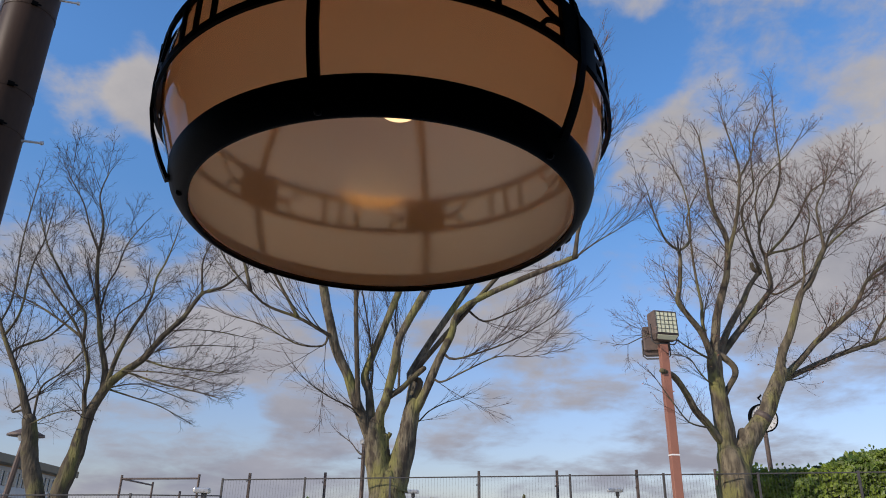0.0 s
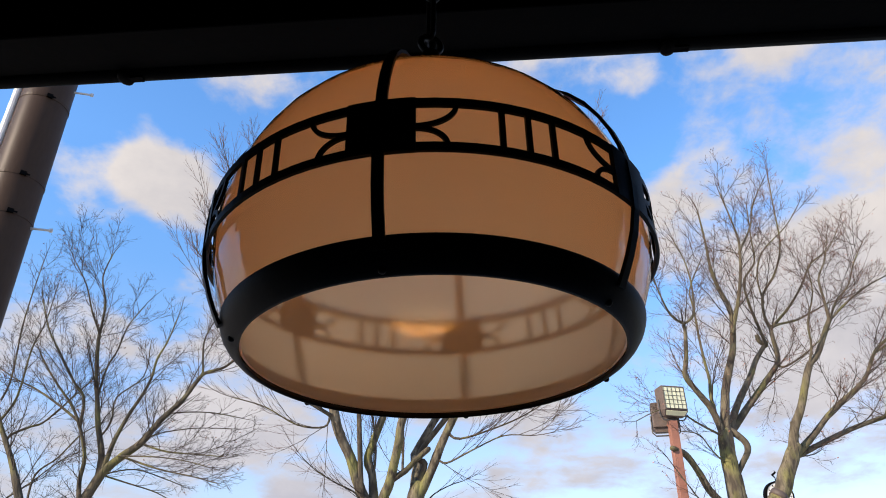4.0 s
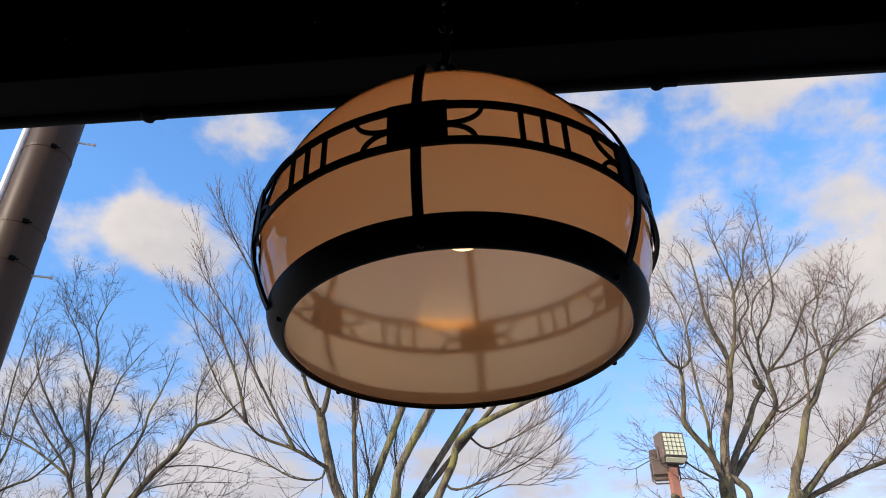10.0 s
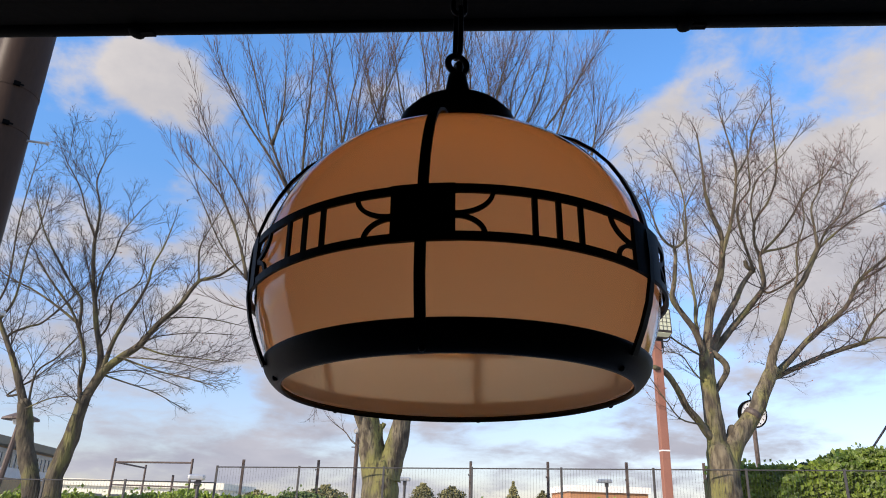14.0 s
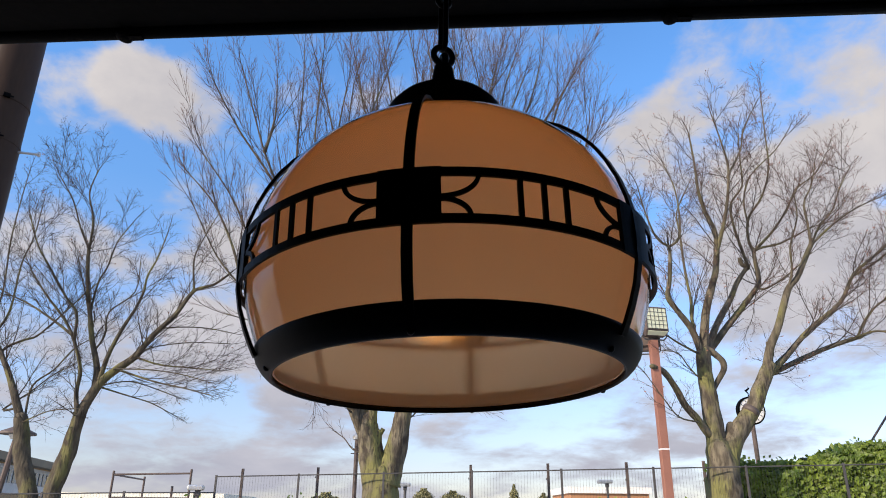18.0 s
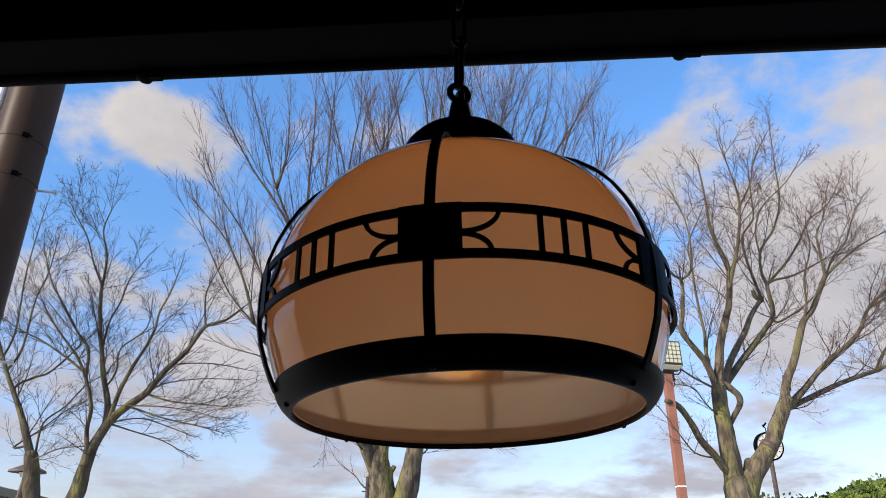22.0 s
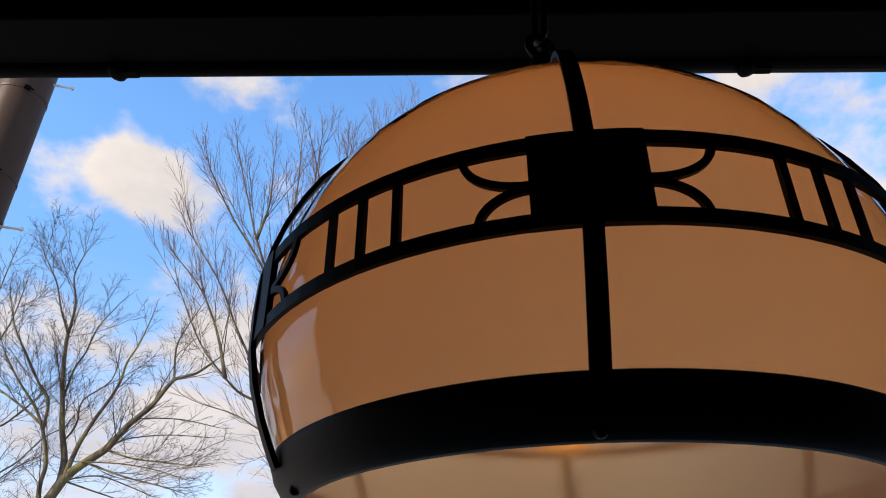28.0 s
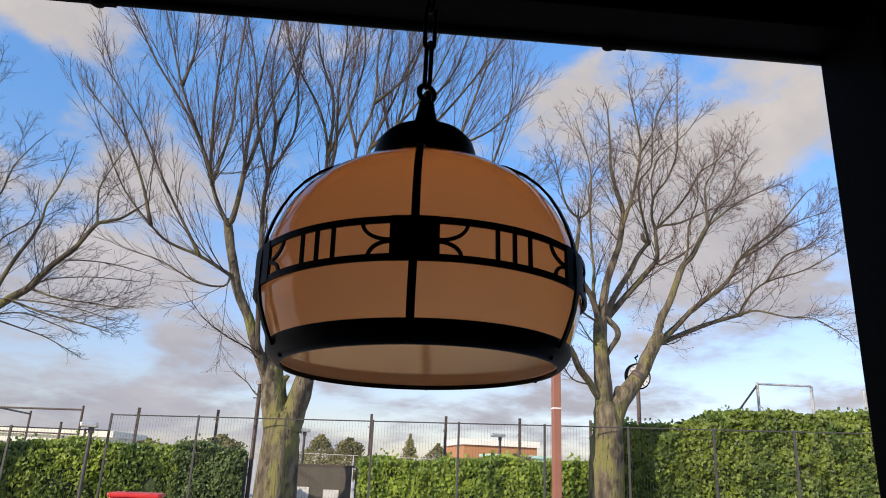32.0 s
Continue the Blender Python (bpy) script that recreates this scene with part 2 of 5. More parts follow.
SKIN = clear_skin("clear_amber_skin", (1.0, 0.805, 0.49))
BULB = glow("warm_bulb", (1.0, 0.66, 0.34), 2.0)
# Added glowing belt on the bulb; it makes the orange reflection inside the shade.
GLOW_BELT = glow("orange_glow_belt", (1.0, 0.40, 0.08), 17.0)
SOCKET = material("white_socket", (0.7, 0.68, 0.62), rough=0.4)
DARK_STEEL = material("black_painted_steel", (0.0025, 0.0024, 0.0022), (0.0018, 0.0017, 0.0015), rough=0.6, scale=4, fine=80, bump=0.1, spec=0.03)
DARK_WOOD = material("black_stained_boards", (0.008, 0.006, 0.005), (0.004, 0.003, 0.0025), rough=0.8, scale=3, fine=60, stretch=(0.2, 3, 1), bump=0.2, spec=0.2)
WALL = material("dark_unseen_wall", (0.016, 0.014, 0.012), (0.011, 0.010, 0.009), rough=0.85, bump=0.3)
POLE_PAINT = material("brown_pole_paint", (0.052, 0.032, 0.021), (0.040, 0.0245, 0.016), rough=0.45, scale=2, fine=40, bump=0.05, stretch=(1, 1, 0.3), spec=0.10)
# Unseen floor; its grey is set by how much light it throws into the lamp.
BOUNCE_FLOOR = material("porch_bounce_floor", (0.24, 0.225, 0.205), (0.19, 0.178, 0.162), rough=0.9, scale=1.2, fine=30, bump=0.3)
POLE_RED = material("red_brown_sheet", (0.080, 0.028, 0.018), (0.060, 0.021, 0.014), rough=0.6, scale=3, fine=40, bump=0.1, spec=0.15)
GALV = material("galvanised_steel", (0.62, 0.62, 0.60), (0.48, 0.48, 0.46), rough=0.4, metal=0.6, fine=120)
WHITE_PLASTIC = material("white_conduit", (0.78, 0.78, 0.75), (0.70, 0.70, 0.66), rough=0.4)
RUST_POLE = material("red_brown_pole_paint", (0.30, 0.13, 0.085), (0.24, 0.10, 0.065), rough=0.55, scale=2, fine=50, bump=0.1)
FENCE = material("dark_grey_fence_coat", (0.075, 0.070, 0.066), (0.050, 0.047, 0.044), rough=0.5)
MESH_WIRE = material("dark_wire", (0.065, 0.068, 0.060), (0.045, 0.047, 0.042), rough=0.5)
POST_BROWN = material("brown_post_paint", (0.14, 0.105, 0.09), (0.10, 0.078, 0.068), rough=0.6, spec=0.25)
def bark(name, dull, pale, moss, much):
    """Grey-brown bark with ridges, olive moss and dark scars."""
    mat = bpy.data.materials.new(name)
    mat.use_nodes = True
    nt = mat.node_tree
    N, L = nt.nodes.new, nt.links.new
    bs = nt.nodes["Principled BSDF"]
    bs.inputs["Roughness"].default_value = 0.92
    co = N("ShaderNodeTexCoord")

    def blotch(scale, stretch, lo, hi, detail=5.0):
        mp, nz, mr = N("ShaderNodeMapping"), N("ShaderNodeTexNoise"), N("ShaderNodeMapRange")
        mp.inputs["Scale"].default_value = stretch
        L(co.outputs["Object"], mp.inputs[0]), L(mp.outputs[0], nz.inputs["Vector"])
        nz.inputs["Scale"].default_value, nz.inputs["Detail"].default_value = scale, detail
        L(nz.outputs["Fac"], mr.inputs[0])
        mr.inputs[1].default_value, mr.inputs[2].default_value = lo, hi
        return mr.outputs[0]

    def over(fac, a, b):
        mx = N("ShaderNodeMix")
        mx.data_type = "RGBA"
        L(fac, mx.inputs[0])
        for k, v in ((6, a), (7, b)):
            if isinstance(v, tuple):
                mx.inputs[k].default_value = (*v, 1)
            else:
                L(v, mx.inputs[k])
        return mx.outputs[2]

    col = over(blotch(9, (1, 1, 0.35), 0.38, 0.62), dull, pale)
    col = over(blotch(2.1, (1, 1, 0.5), 0.66 - much, 0.80 - much), col, moss)
    col = over(blotch(4.5, (1, 1, 0.6), 0.57, 0.66), col, (0.052, 0.040, 0.026))
    col = over(blotch(30, (1, 1, 0.16), 0.56, 0.70), col, (0.045, 0.034, 0.022))
    L(col, bs.inputs["Base Color"])
    bp = N("ShaderNodeBump")
    bp.inputs["Strength"].default_value, bp.inputs["Distance"].default_value = 0.9, 0.02
    L(blotch(24, (1, 1, 0.2), 0.2, 0.8), bp.inputs["Height"]), L(bp.outputs[0], bs.inputs["Normal"])
    L(bs.outputs[0], nt.nodes["Material Output"].inputs[0])
    return mat


BARK = bark("mossy_grey_bark", (0.058, 0.046, 0.032), (0.180, 0.150, 0.098), (0.175, 0.165, 0.055), 0.20)
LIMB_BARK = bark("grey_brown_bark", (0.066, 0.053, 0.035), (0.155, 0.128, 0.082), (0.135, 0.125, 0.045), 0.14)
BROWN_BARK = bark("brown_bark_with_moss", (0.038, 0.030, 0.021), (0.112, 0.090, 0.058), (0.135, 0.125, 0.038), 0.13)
# Darker overall than the other barks; used for the whole left tree.
DARK_BARK = bark("darker_bark", (0.038, 0.031, 0.021), (0.105, 0.086, 0.055), (0.15, 0.14, 0.048), 0.15)
TWIG = material("grey_brown_twig", (0.060, 0.044, 0.032), (0.026, 0.019, 0.014), rough=0.85, scale=1.0, fine=20, spread=0.45)
TWIG_RED = material("reddish_twig_tips", (0.125, 0.066, 0.050), (0.060, 0.035, 0.027), rough=0.85, scale=1.0, fine=20, spread=0.4)
RUSSET = material("russet_leaf", (0.32, 0.12, 0.06), (0.20, 0.08, 0.045), rough=0.7, scale=2.0, fine=20, spread=0.4)
LEAF = material("hedge_leaf", (0.25, 0.33, 0.04), (0.045, 0.10, 0.015), rough=0.5, scale=1.3, fine=6, spread=0.65, translucent=((0.34, 0.43, 0.04), 0.28))
# Near-black green behind the leaves; the shade in the gaps is in this colour.
HEDGE_SHADE = material("hedge_inner_shade", (0.022, 0.038, 0.008), (0.012, 0.02, 0.005), rough=0.9, scale=5, fine=30, bump=1.0, bump_scale=14)
SHRUB = material("dull_green_leaf", (0.10, 0.15, 0.035), (0.05, 0.085, 0.02), rough=0.5, spread=0.5)
FAR_GREEN = material("far_foliage", (0.25, 0.23, 0.10), (0.15, 0.145, 0.065), rough=0.8, scale=1.2, fine=6, spread=0.35)
# Ground out of view, made pale so that sunlight bounces up to the lamp.
GROUND = material("pale_bounce_ground", (0.56, 0.52, 0.46), (0.46, 0.43, 0.38), rough=0.95, scale=0.4, fine=8, bump=0.3)
ORANGE_WALL = material("orange_brown_cladding", (0.42, 0.20, 0.09), (0.38, 0.18, 0.08), rough=0.7, scale=0.1, fine=2)
ROOF_WHITE = material("pale_metal_roof", (0.80, 0.76, 0.68), (0.74, 0.70, 0.62), rough=0.5)
TEAL = material("pale_teal_sheet", (0.40, 0.60, 0.52), (0.34, 0.54, 0.46), rough=0.5)
WHITE_WALL = material("pale_yellow_wall", (0.74, 0.72, 0.60), (0.66, 0.64, 0.52), rough=0.7, scale=0.1, fine=1)
TAN_WALL = material("tan_wall", (0.42, 0.28, 0.14), (0.38, 0.25, 0.12), rough=0.8, scale=0.3, fine=4)
ROOF_OLIVE = material("olive_brown_roof", (0.20, 0.165, 0.105), (0.16, 0.13, 0.085), rough=0.7, scale=1.0, fine=8)
ROOF_BROWN = material("brown_roof", (0.10, 0.075, 0.06), (0.08, 0.06, 0.05), rough=0.6)
PALE_TRIM = material("pale_trim", (0.58, 0.57, 0.54), (0.5, 0.49, 0.46), rough=0.6)
WINDOW = material("far_window_glass", (0.06, 0.07, 0.08), rough=0.15)
LENS_GLASS = material("floodlight_glass", (0.70, 0.70, 0.48), (0.62, 0.62, 0.42), rough=0.25)
RED = material("red_painted_metal", (0.62, 0.03, 0.03), (0.55, 0.025, 0.025), rough=0.4)
PAPER = material("white_notice", (0.8, 0.8, 0.78), rough=0.6)
YELLOW = material("yellow_tape", (0.75, 0.52, 0.03), (0.65, 0.45, 0.03), rough=0.5)


# ---------------------------------------------------------------- mesh helpers
def part(name, bm, mat, parent=None, label="", smooth=False):
    me = bpy.data.meshes.new(name)
    bm.normal_update()
    bm.to_mesh(me)
    bm.free()
    me.materials.append(mat)
    if smooth:
        me.shade_smooth()
    ob = new(name, me)
    ob.parent = parent
    return tagged(ob, label)


def shared(name, src, m, parent):
    ob = new(name, src.data)
    ob.parent = parent
    ob.matrix_basis = m
    return ob


def thing(name, place, label, category, group="", kind="", turn=0.0):
    ob = new(name)
    ob.empty_display_size = 0.1
    ob.matrix_basis = pose(*place, 0, 0, turn)
    return tagged(ob, label, category, group, kind)


def add_box(bm, lo, hi, m=None):
    g = bmesh.ops.create_cube(bm, size=1.0, matrix=Matrix.Translation([(a + b) / 2 for a, b in zip(lo, hi)]) @ Matrix.Diagonal([b - a for a, b in zip(lo, hi)] + [1]))
    if m:
        bmesh.ops.transform(bm, matrix=m, verts=g["verts"])
    return g["verts"]


def box(lo, hi, bevel=0.0, m=None):
    bm = bmesh.new()
    add_box(bm, lo, hi)
    if bevel:
        bmesh.ops.bevel(bm, geom=bm.edges[:], offset=bevel, segments=2, affect="EDGES", profile=0.5)
    if m:
        bmesh.ops.transform(bm, matrix=m, verts=bm.verts[:])
    return bm


def lathe(profile, n=48, closed=False, a0=0.0, a1=2 * math.pi):
    """Turns (r, z) pairs round z."""
    bm = bmesh.new()
    full = abs(a1 - a0 - 2 * math.pi) < 1e-6
    rings = []
    for i in range(n if full else n + 1):
        a = a0 + (a1 - a0) * i / n
        rings.append([bm.verts.new((r * math.sin(a), -r * math.cos(a), z)) for r, z in profile])
    k = len(profile)
    for i in range(n):
        p, q = rings[i], rings[(i + 1) % len(rings)]
        for j in range(k if closed else k - 1):
            bm.faces.new((p[j], q[j], q[(j + 1) % k], p[(j + 1) % k]))
    if not full and closed:
        bm.faces.new(rings[0][::-1]), bm.faces.new(rings[-1])
    return bm


def tube_into(bm, pts, radii, sides=6, cap=True):
    """A tapered tube along points."""
    pts = [Vector(p) for p in pts]
    last, up = None, None
    for i, p in enumerate(pts):
        d = (pts[min(i + 1, len(pts) - 1)] - pts[max(i - 1, 0)]).normalized()
        if up is None:
            up = d.orthogonal().normalized()
        up = (up - d * up.dot(d)).normalized()
        side = d.cross(up)
        ring = [bm.verts.new(p + (up * math.cos(2 * math.pi * k / sides) + side * math.sin(2 * math.pi * k / sides)) * radii[i]) for k in range(sides)]
        if last:
            for k in range(sides):
                bm.faces.new((last[k], last[(k + 1) % sides], ring[(k + 1) % sides], ring[k]))
        elif cap:
            bm.faces.new(ring[::-1])
        last = ring
    if cap:
        bm.faces.new(last)
    return bm


def tube(pts, radius, sides=8):
    return tube_into(bmesh.new(), pts, [radius] * len(pts) if isinstance(radius, (int, float)) else radius, sides)


# ---------------------------------------------------------------- ground and shelter
g = bmesh.new()
bmesh.ops.create_grid(g, x_segments=24, y_segments=24, size=1500)
for v in g.verts:
    v.co.z = 0.0
tagged(part("ground", g, GROUND), "unseen pale ground bouncing light up, reaching the horizon", "ground", kind="structure")

SHELTER_TURN = -6.0
shelter_m = pose(0, 0.56, 0, 0, 0, SHELTER_TURN)


def shelter_piece(name, bm, mat, label, category):
    bmesh.ops.transform(bm, matrix=shelter_m, verts=bm.verts[:])
    return tagged(part(name, bm, mat), label, category, kind="structure")


shelter_piece("ceiling", box((-3.2, -3.4, 2.93), (1.5, -0.15, 3.05)), DARK_WOOD, "dark stained boarded ceiling of the porch", "ceiling")
shelter_piece("floor", box((-3.2, -3.4, 0.0), (1.5, 0.3, 0.03)), BOUNCE_FLOOR, "unseen grey porch floor, toned for the light it bounces up", "floor")
# Unseen walls, added to block light from behind and beside the lamp.
shelter_piece("unseen_wall_south", box((-3.2, -3.4, 0.03), (1.5, -3.25, 2.93)), WALL, "unseen dark wall added behind the porch to block light", "wall")
shelter_piece("unseen_wall_east", box((1.30, -3.25, 0.03), (1.5, -0.3, 2.93)), WALL, "unseen dark side wall added to block light from the porch", "wall")
shelter_piece("unseen_wall_west", box((-3.2, -3.25, 0.03), (-3.05, -0.15, 2.93)), WALL, "unseen dark side wall added to block light from the porch", "wall")
shelter_piece("roof", box((-3.4, -3.6, 3.05), (1.7, 0.06, 3.12)), ROOF_BROWN, "thin brown metal roof over the porch", "roof")

eave = thing("eave_beam", (0, 0, 0), "black painted eave beam with a rounded lower lip", "beam", kind="structure")
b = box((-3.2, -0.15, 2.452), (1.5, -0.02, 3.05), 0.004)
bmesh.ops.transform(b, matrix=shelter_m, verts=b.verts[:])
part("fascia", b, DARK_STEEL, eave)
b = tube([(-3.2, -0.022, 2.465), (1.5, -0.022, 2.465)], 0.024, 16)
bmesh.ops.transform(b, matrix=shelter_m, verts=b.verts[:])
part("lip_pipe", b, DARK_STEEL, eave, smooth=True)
for x in (-1.86, -0.685, 0.495):
    b = bmesh.new()
    bmesh.ops.create_uvsphere(b, u_segments=16, v_segments=8, radius=1.0, matrix=Matrix.Translation((x - 0.006, -0.022, 2.4440)) @ Matrix.Diagonal((0.0175, 0.022, 0.0092, 1)))
    add_box(b, (x + 0.004, -0.030, 2.4375), (x + 0.036, -0.014, 2.4410))
    bmesh.ops.transform(b, matrix=shelter_m, verts=b.verts[:])
    part("bracket", b, DARK_STEEL, eave)

for k in range(15):
    x = -2.9 + 0.292 * k
    b = lathe([(0.0, 0.0), (0.0035, 0.0), (0.0035, 0.0015), (0.002, 0.003), (0.0, 0.0032)], 10)
    bmesh.ops.transform(b, matrix=shelter_m @ pose(x, -0.150, 2.575, 90, 0, 0), verts=b.verts[:])
    part("screw", b, GALV, eave)

pp = thing("corner_post", (0, 0, 0), "black square porch post at the corner", "post", kind="structure")
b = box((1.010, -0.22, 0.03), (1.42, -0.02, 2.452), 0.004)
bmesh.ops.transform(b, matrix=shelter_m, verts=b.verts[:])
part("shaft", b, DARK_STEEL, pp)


# ---------------------------------------------------------------- pendant lamp
def on(theta, r, z):
    return Vector((r * math.sin(theta), -r * math.cos(theta), z))


def band_r(z):
    return 0.2049 + 0.006 * (z - 0.065)


def band_lift(theta):
    """The band sits a little higher round the back."""
    return 0.0077 * max(0.0, ((1 - math.cos(theta)) / 2 - 0.3) / 0.7)


def strip(path, width, thick, radius=band_r):
    """A flat bar laid on a surface of revolution along (theta, z) points."""
    bm = bmesh.new()
    last = None
    for i, (th, z) in enumerate(path):
        a, c = path[max(i - 1, 0)], path[min(i + 1, len(path) - 1)]
        du, dz = (c[0] - a[0]) * 0.2, c[1] - a[1]
        n = math.hypot(du, dz)
        ou, oz = -dz / n * width / 2, du / n * width / 2
        ring = []
        for s, dr in ((1, -thick / 2), (1, thick / 2), (-1, thick / 2), (-1, -thick / 2)):
            zz = z + s * oz
            ring.append(bm.verts.new(on(th + s * ou / 0.2, radius(zz) + dr, zz)))
        if last:
            for k in range(4):
                bm.faces.new((last[k], last[(k + 1) % 4], ring[(k + 1) % 4], ring[k]))
        else:
            bm.faces.new(ring[::-1])
        last = ring
    bm.faces.new(last)
    bmesh.ops.recalc_face_normals(bm, faces=bm.faces[:])
    return bm


FIRST_RIB = -0.1890
lamp_m = Matrix.Translation((-0.0018, 0.0017, 1.604)) @ Euler((0, -0.0204, 0)).to_matrix().to_4x4() @ Euler((-0.0327, 0, 0)).to_matrix().to_4x4()
lamp = thing("pendant_lamp", (0, 0, 0), "domed cream acrylic pendant lamp with black iron bands, lit", "lamp")
lamp.matrix_basis = lamp_m

OUT = [(0.1690, -0.0120), (0.1747, -0.0077), (0.1796, -0.0008), (0.1832, 0.0060), (0.1885, 0.0200), (0.1955, 0.0400), (0.1998, 0.0600), (0.2014, 0.0792), (0.2008, 0.0984), (0.1975, 0.1177), (0.1918, 0.1369), (0.1840, 0.1561), (0.1740, 0.1753), (0.1610, 0.1931), (0.1435, 0.2104), (0.1215, 0.2258), (0.0940, 0.2383), (0.0550, 0.2474)]
shade_profile = OUT + [(r - 0.0026 * min(1, r / 0.19), z - 0.0026 * max(0, (z - 0.1) / 0.2)) for r, z in OUT[::-1]]
sh = part("shade", lathe(shade_profile, 96, closed=True), SKIN, lamp, "glossy cream translucent acrylic dome", True)
sh.data.materials.append(SHADE)
for f in sh.data.polygons:
    if f.index % len(shade_profile) >= len(OUT) - 1:
        f.material_index = 1

part("rim", lathe([(0.1846, 0.0056), (0.1862, 0.0046), (0.1860, 0.0020), (0.1838, -0.0045), (0.1798, -0.0105), (0.1750, -0.0152), (0.1708, -0.0178), (0.1684, -0.0184), (0.1672, -0.0165), (0.1702, -0.0134), (0.1757, -0.0087), (0.1808, -0.0015)], 96, closed=True), IRON, lamp, "wide black iron rim", True)
for z in (0.1016, 0.0620):
    part("band_ring", strip([(2 * math.pi * i / 96, z + band_lift(2 * math.pi * i / 96)) for i in range(97)], 0.0072, 0.0028), IRON, lamp)

RIB = [(0.0400, 0.2527), (0.0555, 0.2497), (0.0948, 0.2407), (0.1232, 0.2288), (0.1462, 0.2136), (0.1646, 0.1963), (0.1785, 0.1781), (0.1891, 0.1585), (0.1973, 0.1388), (0.2031, 0.1190), (0.2066, 0.0990), (0.2072, 0.0794), (0.2062, 0.0550), (0.2024, 0.0360), (0.1962, 0.0180), (0.1910, 0.0060), (0.1876, -0.0010), (0.1850, -0.0060)]


def rib_mesh(width=0.0085, thick=0.003):
    bm = bmesh.new()
    last = None
    for i, (r, z) in enumerate(RIB):
        a, c = RIB[max(i - 1, 0)], RIB[min(i + 1, len(RIB) - 1)]
        t = Vector((c[0] - a[0], c[1] - a[1])).normalized()
        nr, nz = -t[1] * thick / 2, t[0] * thick / 2
        tw = -0.0165 * max(0.0, 0.080 - z) / 0.080 * r
        ring = [bm.verts.new((sx * width / 2 + tw, -(r + s * nr), z + s * nz)) for sx, s in ((-1, -1), (1, -1), (1, 1), (-1, 1))]
        if last:
            for k in range(4):
                bm.faces.new((last[k], last[(k + 1) % 4], ring[(k + 1) % 4], ring[k]))
        else:
            bm.faces.new(ring[::-1])
        last = ring
    bm.faces.new(last)
    bmesh.ops.recalc_face_normals(bm, faces=bm.faces[:])
    return bm


def plaque_mesh():
    bm = bmesh.new()
    n, rows = 8, []
    for s in (-0.0014, 0.0022):
        rows.append([[bm.verts.new(on(-0.1216 + 0.2432 * i / n, band_r(z) + s, z)) for i in range(n + 1)] for z in (0.0582, 0.1054)])
    for lay in rows:
        for i in range(n):
            bm.faces.new((lay[0][i], lay[0][i + 1], lay[1][i + 1], lay[1][i]))
    for i in range(n):
        for k in (0, 1):
            bm.faces.new((rows[0][k][i], rows[0][k][i + 1], rows[1][k][i + 1], rows[1][k][i]))
    for i in (0, n):
        bm.faces.new((rows[0][0][i], rows[0][1][i], rows[1][1][i], rows[1][0][i]))
    bmesh.ops.recalc_face_normals(bm, faces=bm.faces[:])
    return bm


def scroll_path(side, upper):
    w, h = (0.145, 0.0195) if upper else (0.112, 0.0150)
    z0 = 0.1000 if upper else 0.0637
    s = -1 if upper else 1
    return [(side * (0.118 + w * math.sin(k * math.pi / 20)), z0 + s * h * math.cos(k * math.pi / 20)) for k in range(11)]


first = {}
for k in range(6):
    m = pose(0, 0, 0, 0, 0, math.degrees(FIRST_RIB) + 60 * k)

    def piece(key, name, make, label="", off=None):
        mm = m if off is None else Matrix.Translation((0, 0, band_lift(FIRST_RIB + radians(60 * k + off)))) @ m
        if key in first:
            return shared(name, first[key], mm, lamp)
        ob = part(name, make(), IRON, lamp, label)
        ob.matrix_basis = mm
        first[key] = ob
        return ob

    piece("rib", "rib", rib_mesh)
    piece("plaque", "plaque", plaque_mesh, off=0)
    for j, deg in enumerate((24.26, 30.0, 35.74)):
        piece("bar%d" % j, "bar", lambda: strip([(radians(deg), 0.0632), (radians(deg), 0.0815), (radians(deg), 0.1005)], 0.0042, 0.0026), off=30)
    for side in (-1, 1):
        for upper in (True, False):
            piece("scroll%d%d" % (side, upper), "scroll", lambda: strip(scroll_path(side, upper), 0.0036, 0.0026), off=10 * side)
    def stud():
        bm = bmesh.new()
        bmesh.ops.create_uvsphere(bm, u_segments=10, v_segments=6, radius=0.0032, matrix=Matrix.Translation((-0.004, -0.1740, -0.0152)))
        return bm
    piece("stud", "stud", stud)

part("cap", lathe([(0.0, 0.2455), (0.0660, 0.2455), (0.0690, 0.2480), (0.0705, 0.2590), (0.0695, 0.2740), (0.0655, 0.2880), (0.0565, 0.2990), (0.0440, 0.3065), (0.0320, 0.3115), (0.0245, 0.3155), (0.0185, 0.3225), (0.0150, 0.3320), (0.0125, 0.3450), (0.0105, 0.3570), (0.0, 0.3640)], 48), IRON, lamp, "turned black iron cap", True)


def torus(R, r, stretch=0.0, n=28, k=10):
    """An upright ring or a long chain link in the xz plane."""
    bm = bmesh.new()
    rings = []
    for i in range(n):
        a = 2 * math.pi * i / n
        c = Vector((R * math.cos(a), 0, R * math.sin(a) + (stretch if math.sin(a) > 0 else -stretch)))
        d = Vector((math.cos(a), 0, math.sin(a)))
        rings.append([bm.verts.new(c + d * r * math.cos(b) + Vector((0, r * math.sin(b), 0))) for b in (2 * math.pi * j / k for j in range(k))])
    for i in range(n):
        for j in range(k):
            bm.faces.new((rings[i][j], rings[i][(j + 1) % k], rings[(i + 1) % n][(j + 1) % k], rings[(i + 1) % n][j]))
    bmesh.ops.recalc_face_normals(bm, faces=bm.faces[:])
    return bm


ring = part("top_ring", torus(0.0120, 0.0040), IRON, lamp, smooth=True)
ring.matrix_basis = pose(0, 0, 0.373, 0, 0, 20)
